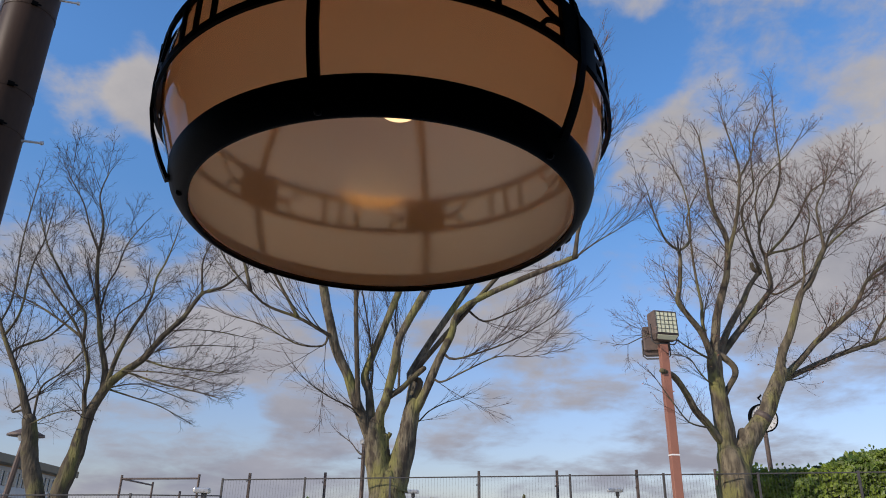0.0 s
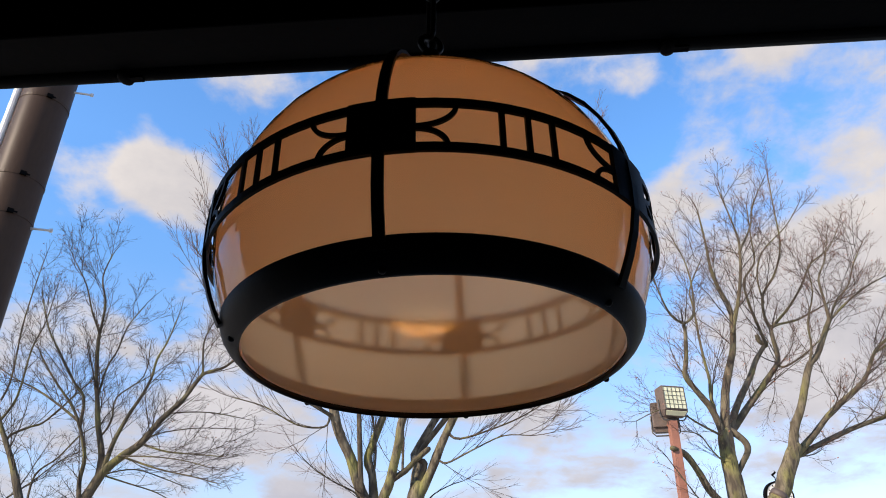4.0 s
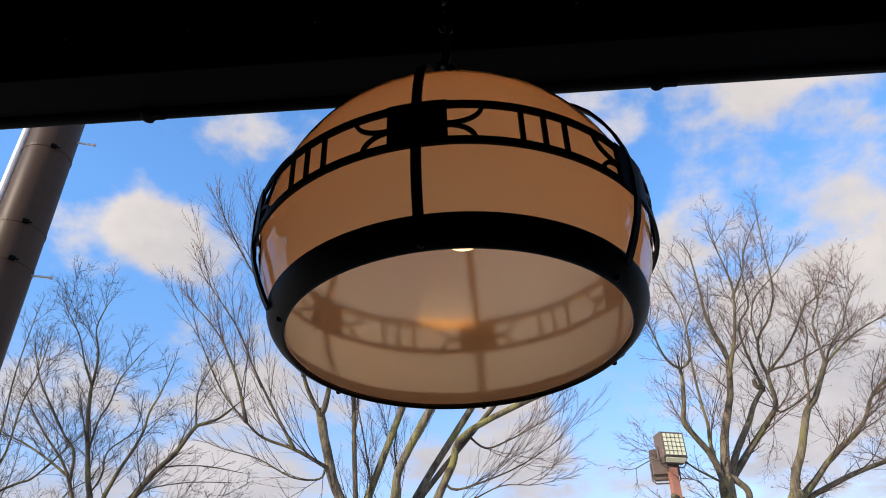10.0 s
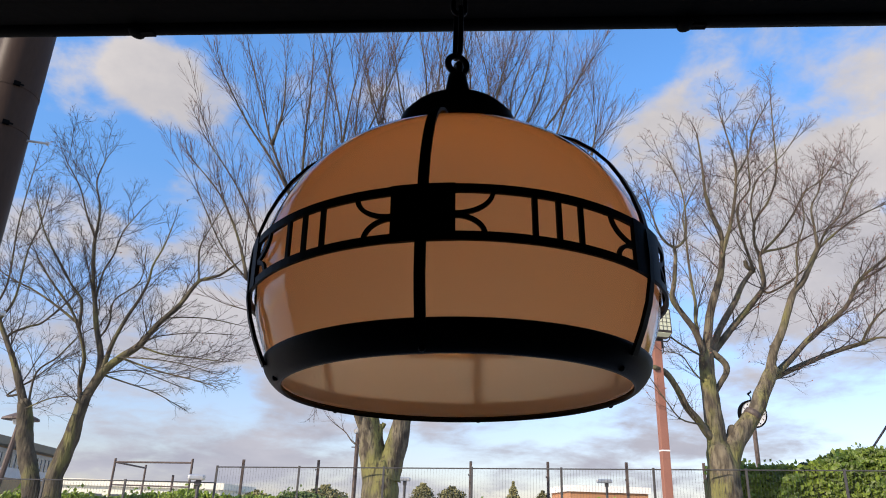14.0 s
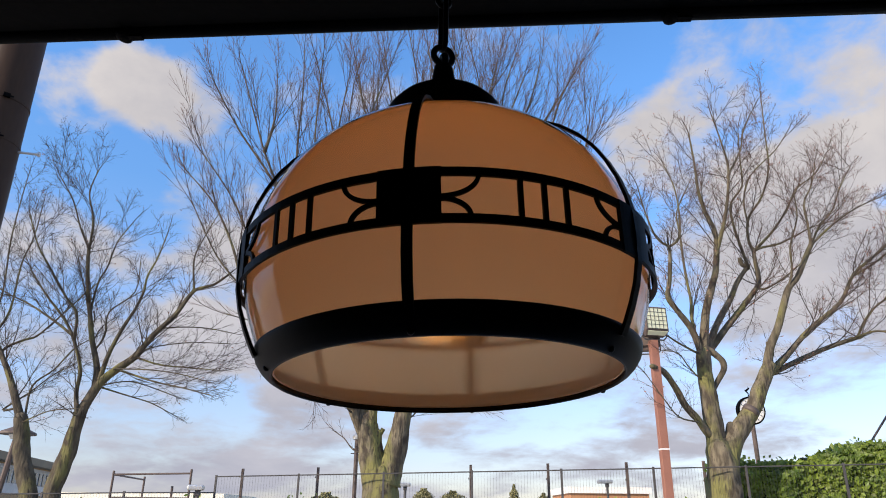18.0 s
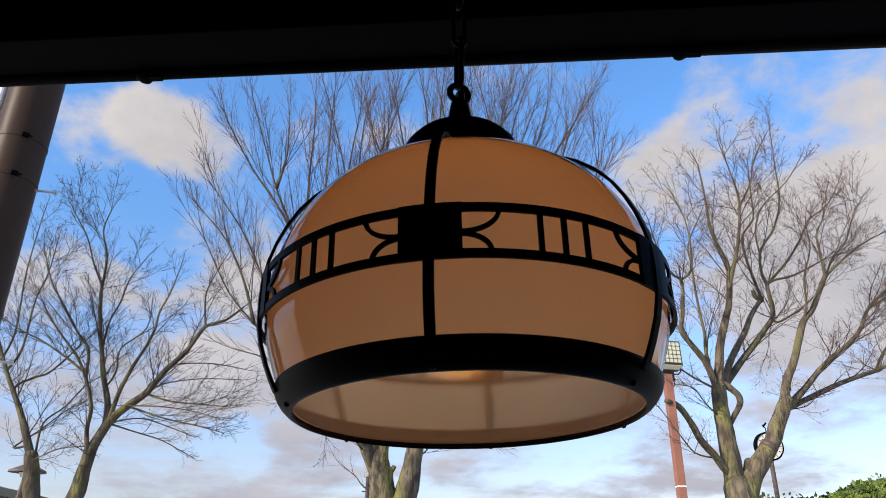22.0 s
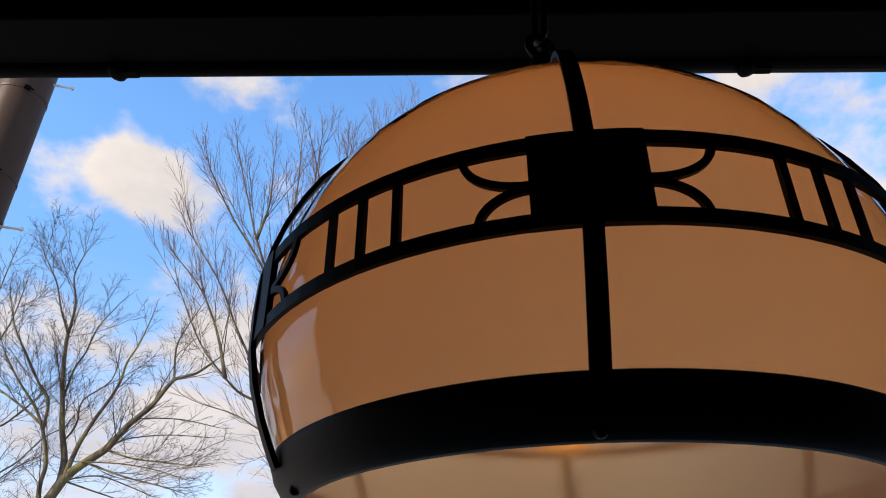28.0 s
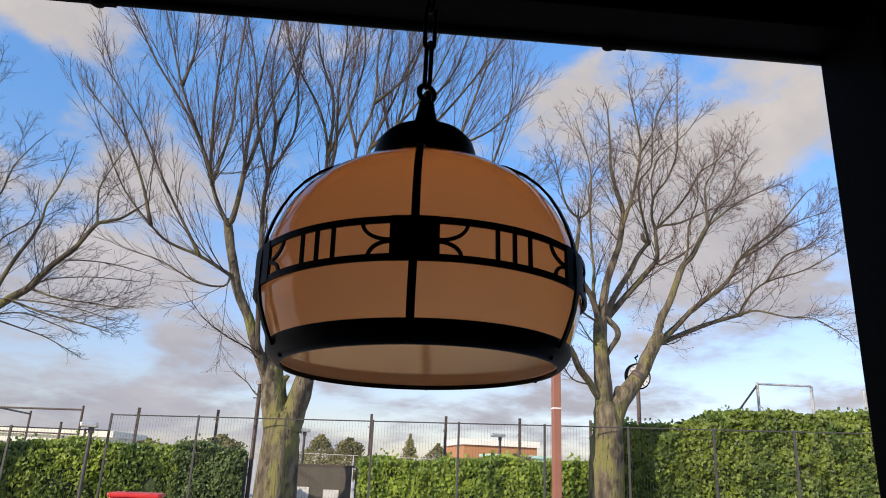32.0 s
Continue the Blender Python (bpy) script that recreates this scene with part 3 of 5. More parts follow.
part("top_loop", torus(0.0085, 0.0042), IRON, lamp, smooth=True).matrix_basis = pose(0, 0, 0.3630, 0, 0, 104)
part("socket", lathe([(0.0, 0.255), (0.020, 0.255), (0.020, 0.165), (0.0150, 0.149), (0.0, 0.149)], 24), SOCKET, lamp, "white lamp socket", True).matrix_basis = pose(0.010, 0, -0.008)
bulb_profile = [(0.0, 0.1070), (0.010, 0.1080), (0.018, 0.1120), (0.0235, 0.1190), (0.0255, 0.1280), (0.0252, 0.1350)]
part("bulb", lathe(bulb_profile, 32), BULB, lamp, "glowing warm bulb", True).matrix_basis = pose(0.010, 0, -0.008)
part("glow_belt", lathe([(0.0252, 0.1350), (0.0250, 0.1395), (0.0235, 0.1445), (0.0150, 0.1500)], 24), GLOW_BELT, lamp, "orange glowing belt added for the reflection in the shade", True).matrix_basis = pose(0.010, 0, -0.008)

# the chain up to the ceiling
chain = thing("chain", (0, 0, 0), "black iron chain of long links holding the lamp", "chain")
top = lamp_m @ Vector((0, 0, 0.373))
z, k = top.z + 0.012, 0
link0 = None
while z < 2.90:
    m = pose(top.x, top.y, z + 0.034, 0, 0, 20 + 90 * ((k + 1) % 2))
    if link0 is None:
        link0 = part("link", torus(0.0078, 0.0033, 0.028), IRON, chain, smooth=True)
        link0.matrix_basis = m
    else:
        shared("link", link0, m, chain)
    z += 0.063
    k += 1
part("ceiling_rose", lathe([(0.0, 2.90), (0.03, 2.90), (0.05, 2.915), (0.052, 2.93), (0.0, 2.93)], 32), IRON, chain).matrix_basis = pose(top.x, top.y, 0)


# ---------------------------------------------------------------- utility pole
def fence_y(x):
    return 13.3 - 0.145 * (x - 1.07) if x > -3.95 else 13.5


up = thing("utility_pole", (-3.22, 4.0, 0), "thick brown painted utility pole with bands and step bolts", "pole")
part("shaft", lathe([(0.0, 0.0), (0.208, 0.0), (0.196, 2.72), (0.188, 4.6), (0.168, 8.8), (0.0, 8.8)], 40), POLE_PAINT, up, smooth=True)
part("guard_sheet", lathe([(0.214, 0.0), (0.203, 2.25), (0.195, 2.25), (0.195, 0.0)], 40, closed=True), POLE_RED, up, "red-brown protective sheet")
for z in (2.26, 3.0, 4.02, 4.35, 5.1):
    r = 0.208 - 0.0045 * z + 0.004
    d = Vector((0.62, -0.78, 0)).normalized()
    tang = Vector((-d.y, d.x, 0))
    bk = bmesh.new()
    add_box(bk, (-0.022, -0.012, -0.016), (0.022, 0.006, 0.016))
    add_box(bk, (0.022, -0.010, -0.006), (0.046, -0.004, 0.004))
    o = part("buckle", bk, DARK_STEEL, up)
    o.matrix_basis = Matrix.Translation((d.x * (r + 0.006), d.y * (r + 0.006), z)) @ Matrix((tang, -d, Vector((0, 0, 1)))).transposed().to_4x4()
    part("clamp_band", lathe([(r, z - 0.012), (r, z + 0.012), (r - 0.006, z + 0.012), (r - 0.006, z - 0.012)], 40, closed=True), POLE_PAINT, up)
for z, a in ((1.62, 78), (2.66, 78), (3.98, 78), (5.30, 78), (2.2, 258), (3.32, 258), (4.64, 258)):
    r = 0.208 - 0.0045 * z
    d = Vector((math.sin(radians(a)), math.cos(radians(a)), 0))
    o = part("step_bolt", tube([d * (r - 0.02) + Vector((0, 0, z)), d * (r + 0.13) + Vector((0, 0, z)), d * (r + 0.131) + Vector((0, 0, z)), d * (r + 0.15) + Vector((0, 0, z))], [0.009, 0.009, 0.016, 0.016], 10), GALV, up)
part("conduit", tube([(-0.195, -0.10, 3.5), (-0.19, -0.10, 4.6), (-0.17, -0.10, 8.6)], 0.03, 12), WHITE_PLASTIC, up, "white plastic conduit")
part("cable", tube([(-0.195, -0.10, 3.5), (-0.22, -0.13, 3.35), (-0.28, -0.16, 3.22), (-0.30, -0.16, 3.1)], 0.014, 8), DARK_STEEL, up)
part("junction_box", lathe([(0.0, 2.2), (0.085, 2.2), (0.09, 2.23), (0.09, 3.06), (0.08, 3.1), (0.0, 3.1)], 24), POLE_PAINT, up, smooth=True).matrix_basis = pose(-0.30, -0.16, 0)
part("warning_tape", lathe([(0.219, 0.4), (0.2165, 1.42), (0.2135, 1.42), (0.2135, 0.4)], 40, closed=True, a0=1.55, a1=1.75), YELLOW, up)

# ---------------------------------------------------------------- floodlight pole
fp = thing("floodlight_pole", (4.53, 12.29, 0), "red-brown square steel pole with two caged floodlights", "street light")
part("shaft", box((-0.075, -0.075, 0), (0.075, 0.075, 4.68), 0.008), RUST_POLE, fp)
part("white_band", box((-0.078, -0.078, 2.64), (0.078, 0.078, 2.665)), WHITE_PLASTIC, fp)


def floodlight(m):
    head = new("floodlight")
    head.parent = fp
    head.matrix_basis = m @ Matrix.Scale(0.88, 4)
    part("housing", box((-0.27, -0.16, -0.27), (0.27, 0.16, 0.27), 0.02), POST_BROWN, head)
    part("glass", box((-0.235, -0.168, -0.235), (0.235, -0.160, 0.235)), LENS_GLASS, head)
    g = bmesh.new()
    for i in range(6):
        p = -0.235 + 0.094 * i
        add_box(g, (p - 0.0035, -0.178, -0.235), (p + 0.0035, -0.168, 0.235)), add_box(g, (-0.235, -0.178, p - 0.0035), (0.235, -0.168, p + 0.0035))
    part("grille", g, FENCE, head)
    w = bmesh.new()
    vs = [w.verts.new(p) for p in ((-0.27, -0.16, -0.268), (0.27, -0.16, -0.268), (0.27, 0.10, -0.268), (-0.27, 0.10, -0.268), (-0.23, -0.06, -0.36), (0.23, -0.06, -0.36), (0.23, 0.08, -0.36), (-0.23, 0.08, -0.36))]
    for q in ((0, 1, 2, 3), (4, 7, 6, 5), (0, 4, 5, 1), (1, 5, 6, 2), (2, 6, 7, 3), (3, 7, 4, 0)):
        w.faces.new([vs[i] for i in q])
    bmesh.ops.recalc_face_normals(w, faces=w.faces[:])
    part("hopper", w, POST_BROWN, head)
    w = bmesh.new()
    vs = [w.verts.new(p) for p in ((-0.235, -0.158, -0.282), (0.235, -0.158, -0.282), (0.205, -0.072, -0.352), (-0.205, -0.072, -0.352))]
    w.faces.new(vs)
    ext = bmesh.ops.extrude_face_region(w, geom=w.faces[:])
    bmesh.ops.translate(w, vec=(0, -0.006, -0.008), verts=[v for v in ext["geom"] if isinstance(v, bmesh.types.BMVert)])
    bmesh.ops.recalc_face_normals(w, faces=w.faces[:])
    part("lower_glass", w, LENS_GLASS, head)
    part("yoke", tube([(0.29, 0.02, 0.0), (0.29, 0.02, -0.36), (0.22, 0.02, -0.43), (-0.22, 0.02, -0.43), (-0.29, 0.02, -0.36), (-0.29, 0.02, 0.0)], 0.016, 8), FENCE, head)


floodlight(pose(0.02, -0.05, 5.06, -3, 0, 10))
floodlight(pose(-0.02, 0.34, 4.86, 0, 0, 168))


# ---------------------------------------------------------------- bare trees
rng = random.Random(7)


def wander(pts, dy0, dy1, steps=3):
    """Smooths a plan line and lets it leave its plane, growing wider as it goes further off."""
    out = []
    n = len(pts)
    for i in range(n - 1):
        p0, p1, p2, p3 = (pts[max(0, i - 1)], pts[i], pts[i + 1], pts[min(n - 1, i + 2)])
        for k in range(steps):
            t = k / steps
            out.append(0.5 * ((2 * p1) + (p2 - p0) * t + (2 * p0 - 5 * p1 + 4 * p2 - p3) * t * t + (3 * p1 - p0 - 3 * p2 + p3) * t ** 3))
    out.append(pts[-1].copy())
    for i, p in enumerate(out):
        d = dy0 + (dy1 - dy0) * (i / len(out)) ** 1.3
        k = 1 + d / (p.y + 0.64)
        p.x, p.y, p.z = p.x * k, p.y + d, 1.42 + (p.z - 1.42) * k
    return out


class Tree:
    def __init__(self, name, y, label, seed, lift=0.05, leafy=0.03, dense=3.4, crook=1.0, reach=1.0, tips=None, skins=None):
        self.tip_skin = tips or TWIG_RED
        self.skins = skins or (BARK, LIMB_BARK)
        self.lift, self.leafy, self.dense, self.crook, self.reach = lift, leafy, dense, crook, reach
        self.root = thing(name, (0, 0, 0), label, "tree", group="bare trees by the fence")
        self.y, self.rng = y, random.Random(seed)
        self.twigs, self.tips, self.leaves = bmesh.new(), bmesh.new(), bmesh.new()
        self.count = 0
        self.wood = []


def twig(tree, start, way, length, radius, level):
    """A twig and its finer twigs; level 0 is a branch, 3 the last spray."""
    r, vase = tree.rng, tree.lift >= 0.07
    n = (8, 6, 4, 3)[level]
    pts, p, d = [start], start.copy(), way.normalized()
    bend = Vector((r.uniform(-1, 1), r.uniform(-1, 1), r.uniform(-0.4, 0.5))) * (0.07, 0.07, 0.06, 0.05)[level] * (0.45 if vase else 1.0)
    crook = (0.12, 0.11, 0.10, 0.09)[level] * tree.crook
    rise = tree.lift * (1.0, 0.7, 0.4, 0.2)[level]
    for i in range(n):
        d = (d + bend + Vector((r.uniform(-1, 1), r.uniform(-1, 1), r.uniform(-1, 1))) * crook + Vector((0, 0, rise))).normalized()
        p = p + d * length / n
        pts.append(p.copy())
    bm = tree.tips if level >= 2 else tree.twigs
    tube_into(bm, pts, [radius * (1 - 0.66 * i / n) for i in range(n + 1)], 5 if level < 1 else 3, cap=False)
    tree.count += 1
    if level < 3:
        kids = ((6, 5, 0) if vase else (6, 4, 3))[level]
        turn = r.uniform(0, 6.28)
        for k in range(kids):
            f = 0.10 + 0.86 * (k + r.random()) / kids
            i = min(n - 1, int(f * n))
            q = pts[i].lerp(pts[i + 1], f * n - i)
            along = (pts[i + 1] - pts[i]).normalized()
            u = along.orthogonal().normalized()
            turn += 2.4 + r.uniform(-0.5, 0.5)
            side = u * math.cos(turn) + along.cross(u) * math.sin(turn)
            ln = length * (0.55 if vase else 0.60) * (1.2 - 0.75 * f) * r.uniform(0.6, 1.2)
            spread = r.uniform(0.28, 0.55) if vase else r.uniform(0.45, 0.95)
            twig(tree, q, along + side * spread, ln, max((0.0050, 0.0036, 0.0026)[level], radius * 0.40 * (1.1 - 0.5 * f)), level + 1)
    elif r.random() < tree.leafy:
        leaf_into(tree.leaves, pts[-1], 0.028, r)


def leaf_into(bm, p, s, r, way=None):
    a = Vector((r.uniform(-1, 1), r.uniform(-1, 1), r.uniform(-1, 1))).normalized()
    b = a.orthogonal().normalized()
    vs = [bm.verts.new(p + v) for v in (a * s, b * s * 0.5 + a * 0.1 * s, -a * s * 0.8, -b * s * 0.5 + a * 0.1 * s)]
    bm.faces.new(vs)


def trunk_into(bm, pts, radii, sides=22):
    """A rugged tube with ribs, knots and rounded ends."""
    pts = [p.copy() for p in pts]
    d0, d1 = (pts[0] - pts[1]).normalized(), (pts[-1] - pts[-2]).normalized()
    ra, rb = radii[0], radii[-1]
    pts = pts + [pts[-1] + d1 * rb * 0.45, pts[-1] + d1 * rb * 0.8, pts[-1] + d1 * rb * 0.95]
    radii = list(radii) + [rb * 0.88, rb * 0.55, rb * 0.15]
    rings, up = [], None
    for i, p in enumerate(pts):
        d = (pts[min(i + 1, len(pts) - 1)] - pts[max(i - 1, 0)]).normalized()
        up = d.orthogonal().normalized() if up is None else (up - d * up.dot(d)).normalized()
        side = d.cross(up)
        ring = []
        for k in range(sides):
            a = 2 * math.pi * k / sides
            w = up * math.cos(a) + side * math.sin(a)
            q = p + w * radii[i]
            bumpy = 0.13 * noise.noise(Vector((w.x * 2.6, w.y * 2.6, q.z * 0.9))) + 0.13 * noise.noise(q * 4.5) + 0.05 * noise.noise(Vector((w.x * 7, w.y * 7, q.z * 1.2)))
            ring.append(bm.verts.new(p + w * radii[i] * (1 + bumpy)))
        rings.append(ring)
    for a, b in zip(rings, rings[1:]):
        for k in range(sides):
            bm.faces.new((a[k], a[(k + 1) % sides], b[(k + 1) % sides], b[k]))
    bm.faces.new(rings[-1])
    return bm


def limb(tree, r0, r1, line):
    """A limb along a plan line; it starts in the nearest wood that stands."""
    r = tree.rng
    thick, stub = r0 > 0.14, r0 < 0.13 and r1 >= 0.04 and len(line) < 7 and r1 > 0.6 * r0
    raw = [Vector((x, tree.y, z)) for x, z in line]
    dy0 = 0.0
    if tree.wood and not thick:
        near = min(tree.wood, key=lambda w: (w[1] - raw[0]).length)
        dy0 = near[0]
        if 0.02 < (near[1] - raw[0]).length < 0.7:
            raw.insert(0, near[1].copy())
    reach = 0.0 if thick or stub else max(-1.4, min(1.4, dy0 + r.uniform(-1.2, 1.2)))
    pts = wander(raw, dy0, reach if not stub else dy0, 7 if thick else 4)
    flat = wander(raw, 0.0, 0.0, 7 if thick else 4)
    tree.wood += [(p.y - tree.y, q) for p, q in zip(pts, flat)]
    if thick and line[0][1] < 2.0:
        low = pts[0]
        pts = [Vector((low.x, tree.y, z)) for z in (-0.02, 0.2, 0.5, 0.9)] + pts
        n = len(pts) - 5
        radii = [r0 * 1.5, r0 * 1.2, r0 * 1.06, r0 * 1.02] + [r0 + (r1 - r0) * i / n for i in range(n + 1)]
    else:
        n = len(pts) - 1
        radii = [r0 + (r1 - r0) * (i / n) ** 0.8 for i in range(n + 1)]
        if r0 > 0.03 and not stub:
            radii[0], radii[1], radii[2] = radii[0] * 1.22, radii[1] * 1.12, radii[2] * 1.04
    maker = trunk_into if r0 > 0.065 else tube_into
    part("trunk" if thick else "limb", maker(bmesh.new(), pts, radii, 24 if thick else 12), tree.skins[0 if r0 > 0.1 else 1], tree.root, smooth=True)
    if thick or stub or r1 > 0.042:
        return
    total = sum((pts[i + 1] - pts[i]).length for i in range(len(pts) - 1))
    thin, vase = r0 < 0.025, tree.lift >= 0.07
    count = (4 if vase else 8) if thin else int(total * tree.dense) + 2
    for k in range(count):
        f = (0.30 if r0 > 0.06 else 0.12) + (0.70 if r0 > 0.06 else 0.88) * (k + r.random()) / count
        i = min(len(pts) - 2, int(f * (len(pts) - 1)))
        q = pts[i].lerp(pts[i + 1], r.random())
        along = (pts[i + 1] - pts[i]).normalized()
        side = Vector((r.uniform(-1, 1), r.uniform(-1, 1), r.uniform(0.0 if vase else -0.2, 0.6))).normalized()
        big = not thin and r.random() < (0.55 if vase else 0.36)
        if vase:
            length = r.uniform(1.3, 2.4) if big else r.uniform(0.5, 1.0)
        else:
            length = (r.uniform(0.9, 1.7) if big else r.uniform(0.45, 0.9)) * tree.reach
        twig(tree, q, along * 0.9 + side * (0.36 if vase else 0.8), length * (1.2 - 0.4 * f), max(0.007, min(0.014, radii[min(i, len(radii) - 1)] * (0.34 if big else 0.22))), 0 if big else 1)
    twig(tree, pts[-1], pts[-1] - pts[-2], 1.1 if vase else (0.4 if thin else 0.5) * tree.reach, max(0.007, min(r1, 0.014)), 0 if vase and not thin else 1)


def finish(tree):
    part("fine_branching", tree.twigs, TWIG, tree.root)["kind"] = "stuff"
    part("spray", tree.tips, tree.tip_skin, tree.root)["kind"] = "stuff"
    if len(tree.leaves.verts):
        part("dry_foliage", tree.leaves, RUSSET, tree.root, "last russet leaves")["kind"] = "stuff"


TREE = Tree("bare_tree", 13.0, "bare zelkova tree with a mossy grey trunk forked low", 3, leafy=0.14, dense=4.6, reach=0.95)
limb(TREE, 0.33, 0.25, [(5.83, 1.69), (5.88, 2.16), (5.88, 2.51), (5.87, 2.74)])
limb(TREE, 0.2, 0.145, [(5.82, 2.38), (5.82, 2.90), (5.80, 3.50), (5.77, 4.05), (5.79, 4.62)])
limb(TREE, 0.21, 0.125, [(5.96, 2.38), (6.13, 2.84), (6.37, 3.18), (6.64, 3.52), (6.89, 4.01), (7.11, 4.37)])
limb(TREE, 0.12, 0.085, [(6.06, 2.74), (6.11, 3.00), (6.15, 3.18)])
limb(TREE, 0.075, 0.05, [(5.86, 4.70), (6.03, 4.59), (6.16, 4.45), (6.16, 4.28), (6.01, 4.05), (5.90, 3.88)])
limb(TREE, 0.085, 0.03, [(5.76, 4.54), (5.62, 5.08), (5.36, 5.49), (5.19, 5.78), (5.27, 6.17), (5.34, 6.73), (5.33, 6.93)])
limb(TREE, 0.03, 0.01, [(5.33, 6.93), (5.08, 7.13), (4.90, 7.70), (4.79, 8.30)])
limb(TREE, 0.03, 0.01, [(5.33, 6.91), (5.59, 7.15), (5.65, 7.82), (5.59, 8.42), (5.41, 8.95)])
limb(TREE, 0.045, 0.014, [(5.70, 4.68), (5.64, 5.35), (5.67, 5.72), (5.63, 6.19), (5.61, 6.74), (5.61, 7.23), (5.60, 7.73), (5.91, 8.35)])
limb(TREE, 0.095, 0.018, [(5.79, 4.62), (5.94, 5.43), (6.13, 5.97), (6.28, 6.37), (6.38, 6.94), (6.38, 7.35), (6.23, 7.76), (6.14, 8.27), (6.14, 8.89), (6.10, 9.71)])
limb(TREE, 0.055, 0.012, [(6.35, 6.77), (6.65, 7.61), (6.82, 8.30), (6.90, 8.93), (6.82, 9.56), (6.70, 10.21)])
limb(TREE, 0.03, 0.01, [(6.86, 8.66), (7.24, 9.31), (7.40, 9.87), (7.85, 10.66)])
limb(TREE, 0.095, 0.045, [(5.85, 4.62), (6.15, 5.21), (6.51, 5.76), (6.72, 6.15), (7.01, 6.52)])
limb(TREE, 0.06, 0.045, [(6.98, 6.48), (6.87, 6.55), (6.84, 6.69)])
limb(TREE, 0.045, 0.012, [(7.00, 6.49), (6.92, 6.88), (6.82, 7.45), (6.83, 7.96), (7.15, 8.41), (7.20, 9.03), (7.26, 9.77)])
limb(TREE, 0.09, 0.04, [(5.86, 4.58), (6.27, 5.07), (6.62, 5.46), (7.03, 5.93), (7.18, 6.17), (7.17, 6.65), (7.17, 6.87)])
limb(TREE, 0.035, 0.01, [(7.12, 6.07), (7.26, 6.00), (7.63, 6.19), (8.07, 6.52), (8.44, 6.86)])
limb(TREE, 0.035, 0.01, [(7.16, 6.84), (7.37, 6.94), (7.77, 7.04), (8.20, 7.26), (8.55, 7.44), (9.06, 7.63)])
limb(TREE, 0.04, 0.012, [(7.17, 6.86), (7.10, 7.13), (7.18, 7.63), (7.56, 8.16), (7.83, 8.88), (7.89, 9.80), (7.95, 10.77)])
limb(TREE, 0.035, 0.01, [(7.17, 6.84), (7.66, 7.32), (8.06, 7.84), (8.39, 8.38), (8.87, 8.75), (9.20, 9.22)])
limb(TREE, 0.03, 0.01, [(7.15, 7.46), (7.14, 8.06), (7.39, 8.68), (8.07, 9.35), (8.49, 9.93)])
limb(TREE, 0.1, 0.045, [(7.04, 4.23), (7.18, 4.73), (7.39, 5.11), (7.62, 5.64), (7.80, 6.04), (8.03, 6.28), (8.36, 6.86), (8.51, 7.11)])
limb(TREE, 0.06, 0.05, [(7.19, 4.59), (7.17, 4.77), (7.17, 4.87)])
limb(TREE, 0.035, 0.01, [(8.47, 7.02), (8.48, 7.52), (8.49, 8.03), (8.74, 8.48), (8.92, 9.03)])
limb(TREE, 0.035, 0.01, [(8.48, 7.04), (8.85, 7.37), (9.32, 7.73), (9.77, 8.00), (10.40, 8.29)])
limb(TREE, 0.035, 0.01, [(8.45, 6.98), (8.71, 7.45), (9.11, 7.89), (9.37, 8.42), (9.73, 8.97)])
limb(TREE, 0.03, 0.01, [(7.76, 5.96), (7.94, 6.44), (8.00, 7.00), (8.27, 7.68), (8.30, 8.28)])
limb(TREE, 0.085, 0.014, [(7.05, 4.21), (7.52, 4.60), (8.06, 5.13), (8.85, 5.74), (9.27, 6.37), (9.96, 6.92), (10.40, 7.34), (11.16, 8.19)])
limb(TREE, 0.03, 0.01, [(9.27, 6.35), (9.81, 6.66), (10.79, 7.38), (11.64, 7.73)])
limb(TREE, 0.085, 0.04, [(7.04, 4.19), (7.25, 4.27), (8.28, 4.73), (9.15, 5.02)])
limb(TREE, 0.04, 0.01, [(9.08, 5.01), (9.37, 5.44), (9.85, 5.83), (10.91, 6.23), (11.77, 6.74)])
limb(TREE, 0.035, 0.01, [(9.10, 5.02), (9.53, 5.14), (10.26, 5.06), (11.02, 5.06), (11.73, 4.71)])
limb(TREE, 0.03, 0.01, [(9.85, 5.83), (10.36, 6.48), (10.98, 6.78), (11.57, 7.21)])
limb(TREE, 0.09, 0.05, [(5.69, 3.03), (5.49, 3.32), (5.30, 3.55), (5.13, 3.92), (4.93, 4.22), (4.71, 4.33)])
limb(TREE, 0.022, 0.008, [(5.48, 3.25), (5.14, 3.34), (4.89, 3.67), (4.58, 4.15)])
limb(TREE, 0.03, 0.008, [(5.67, 4.61), (5.29, 4.82), (5.02, 4.99), (4.59, 5.08), (4.07, 4.85)])
limb(TREE, 0.022, 0.008, [(5.65, 4.11), (5.46, 4.32), (5.27, 4.60), (4.92, 4.66)])
# Short dark brown tube round the limb.
part("dark_sleeve", tube([(6.545, 12.985, 3.425), (6.615, 12.985, 3.515)], [0.160, 0.157], 18), ROOF_BROWN, TREE.root, "short dark sleeve round the limb", smooth=True)
finish(TREE)
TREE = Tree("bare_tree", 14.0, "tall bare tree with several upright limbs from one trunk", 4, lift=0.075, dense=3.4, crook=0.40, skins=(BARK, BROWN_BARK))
limb(TREE, 0.4, 0.27, [(-0.66, 1.64), (-0.66, 1.92), (-0.67, 2.12), (-0.67, 2.25)])
limb(TREE, 0.28, 0.185, [(-0.76, 1.97), (-0.86, 2.50), (-0.96, 3.00), (-1.01, 3.31)])
limb(TREE, 0.25, 0.155, [(-0.55, 2.07), (-0.41, 2.67), (-0.32, 3.12), (-0.25, 3.54), (-0.20, 3.75)])
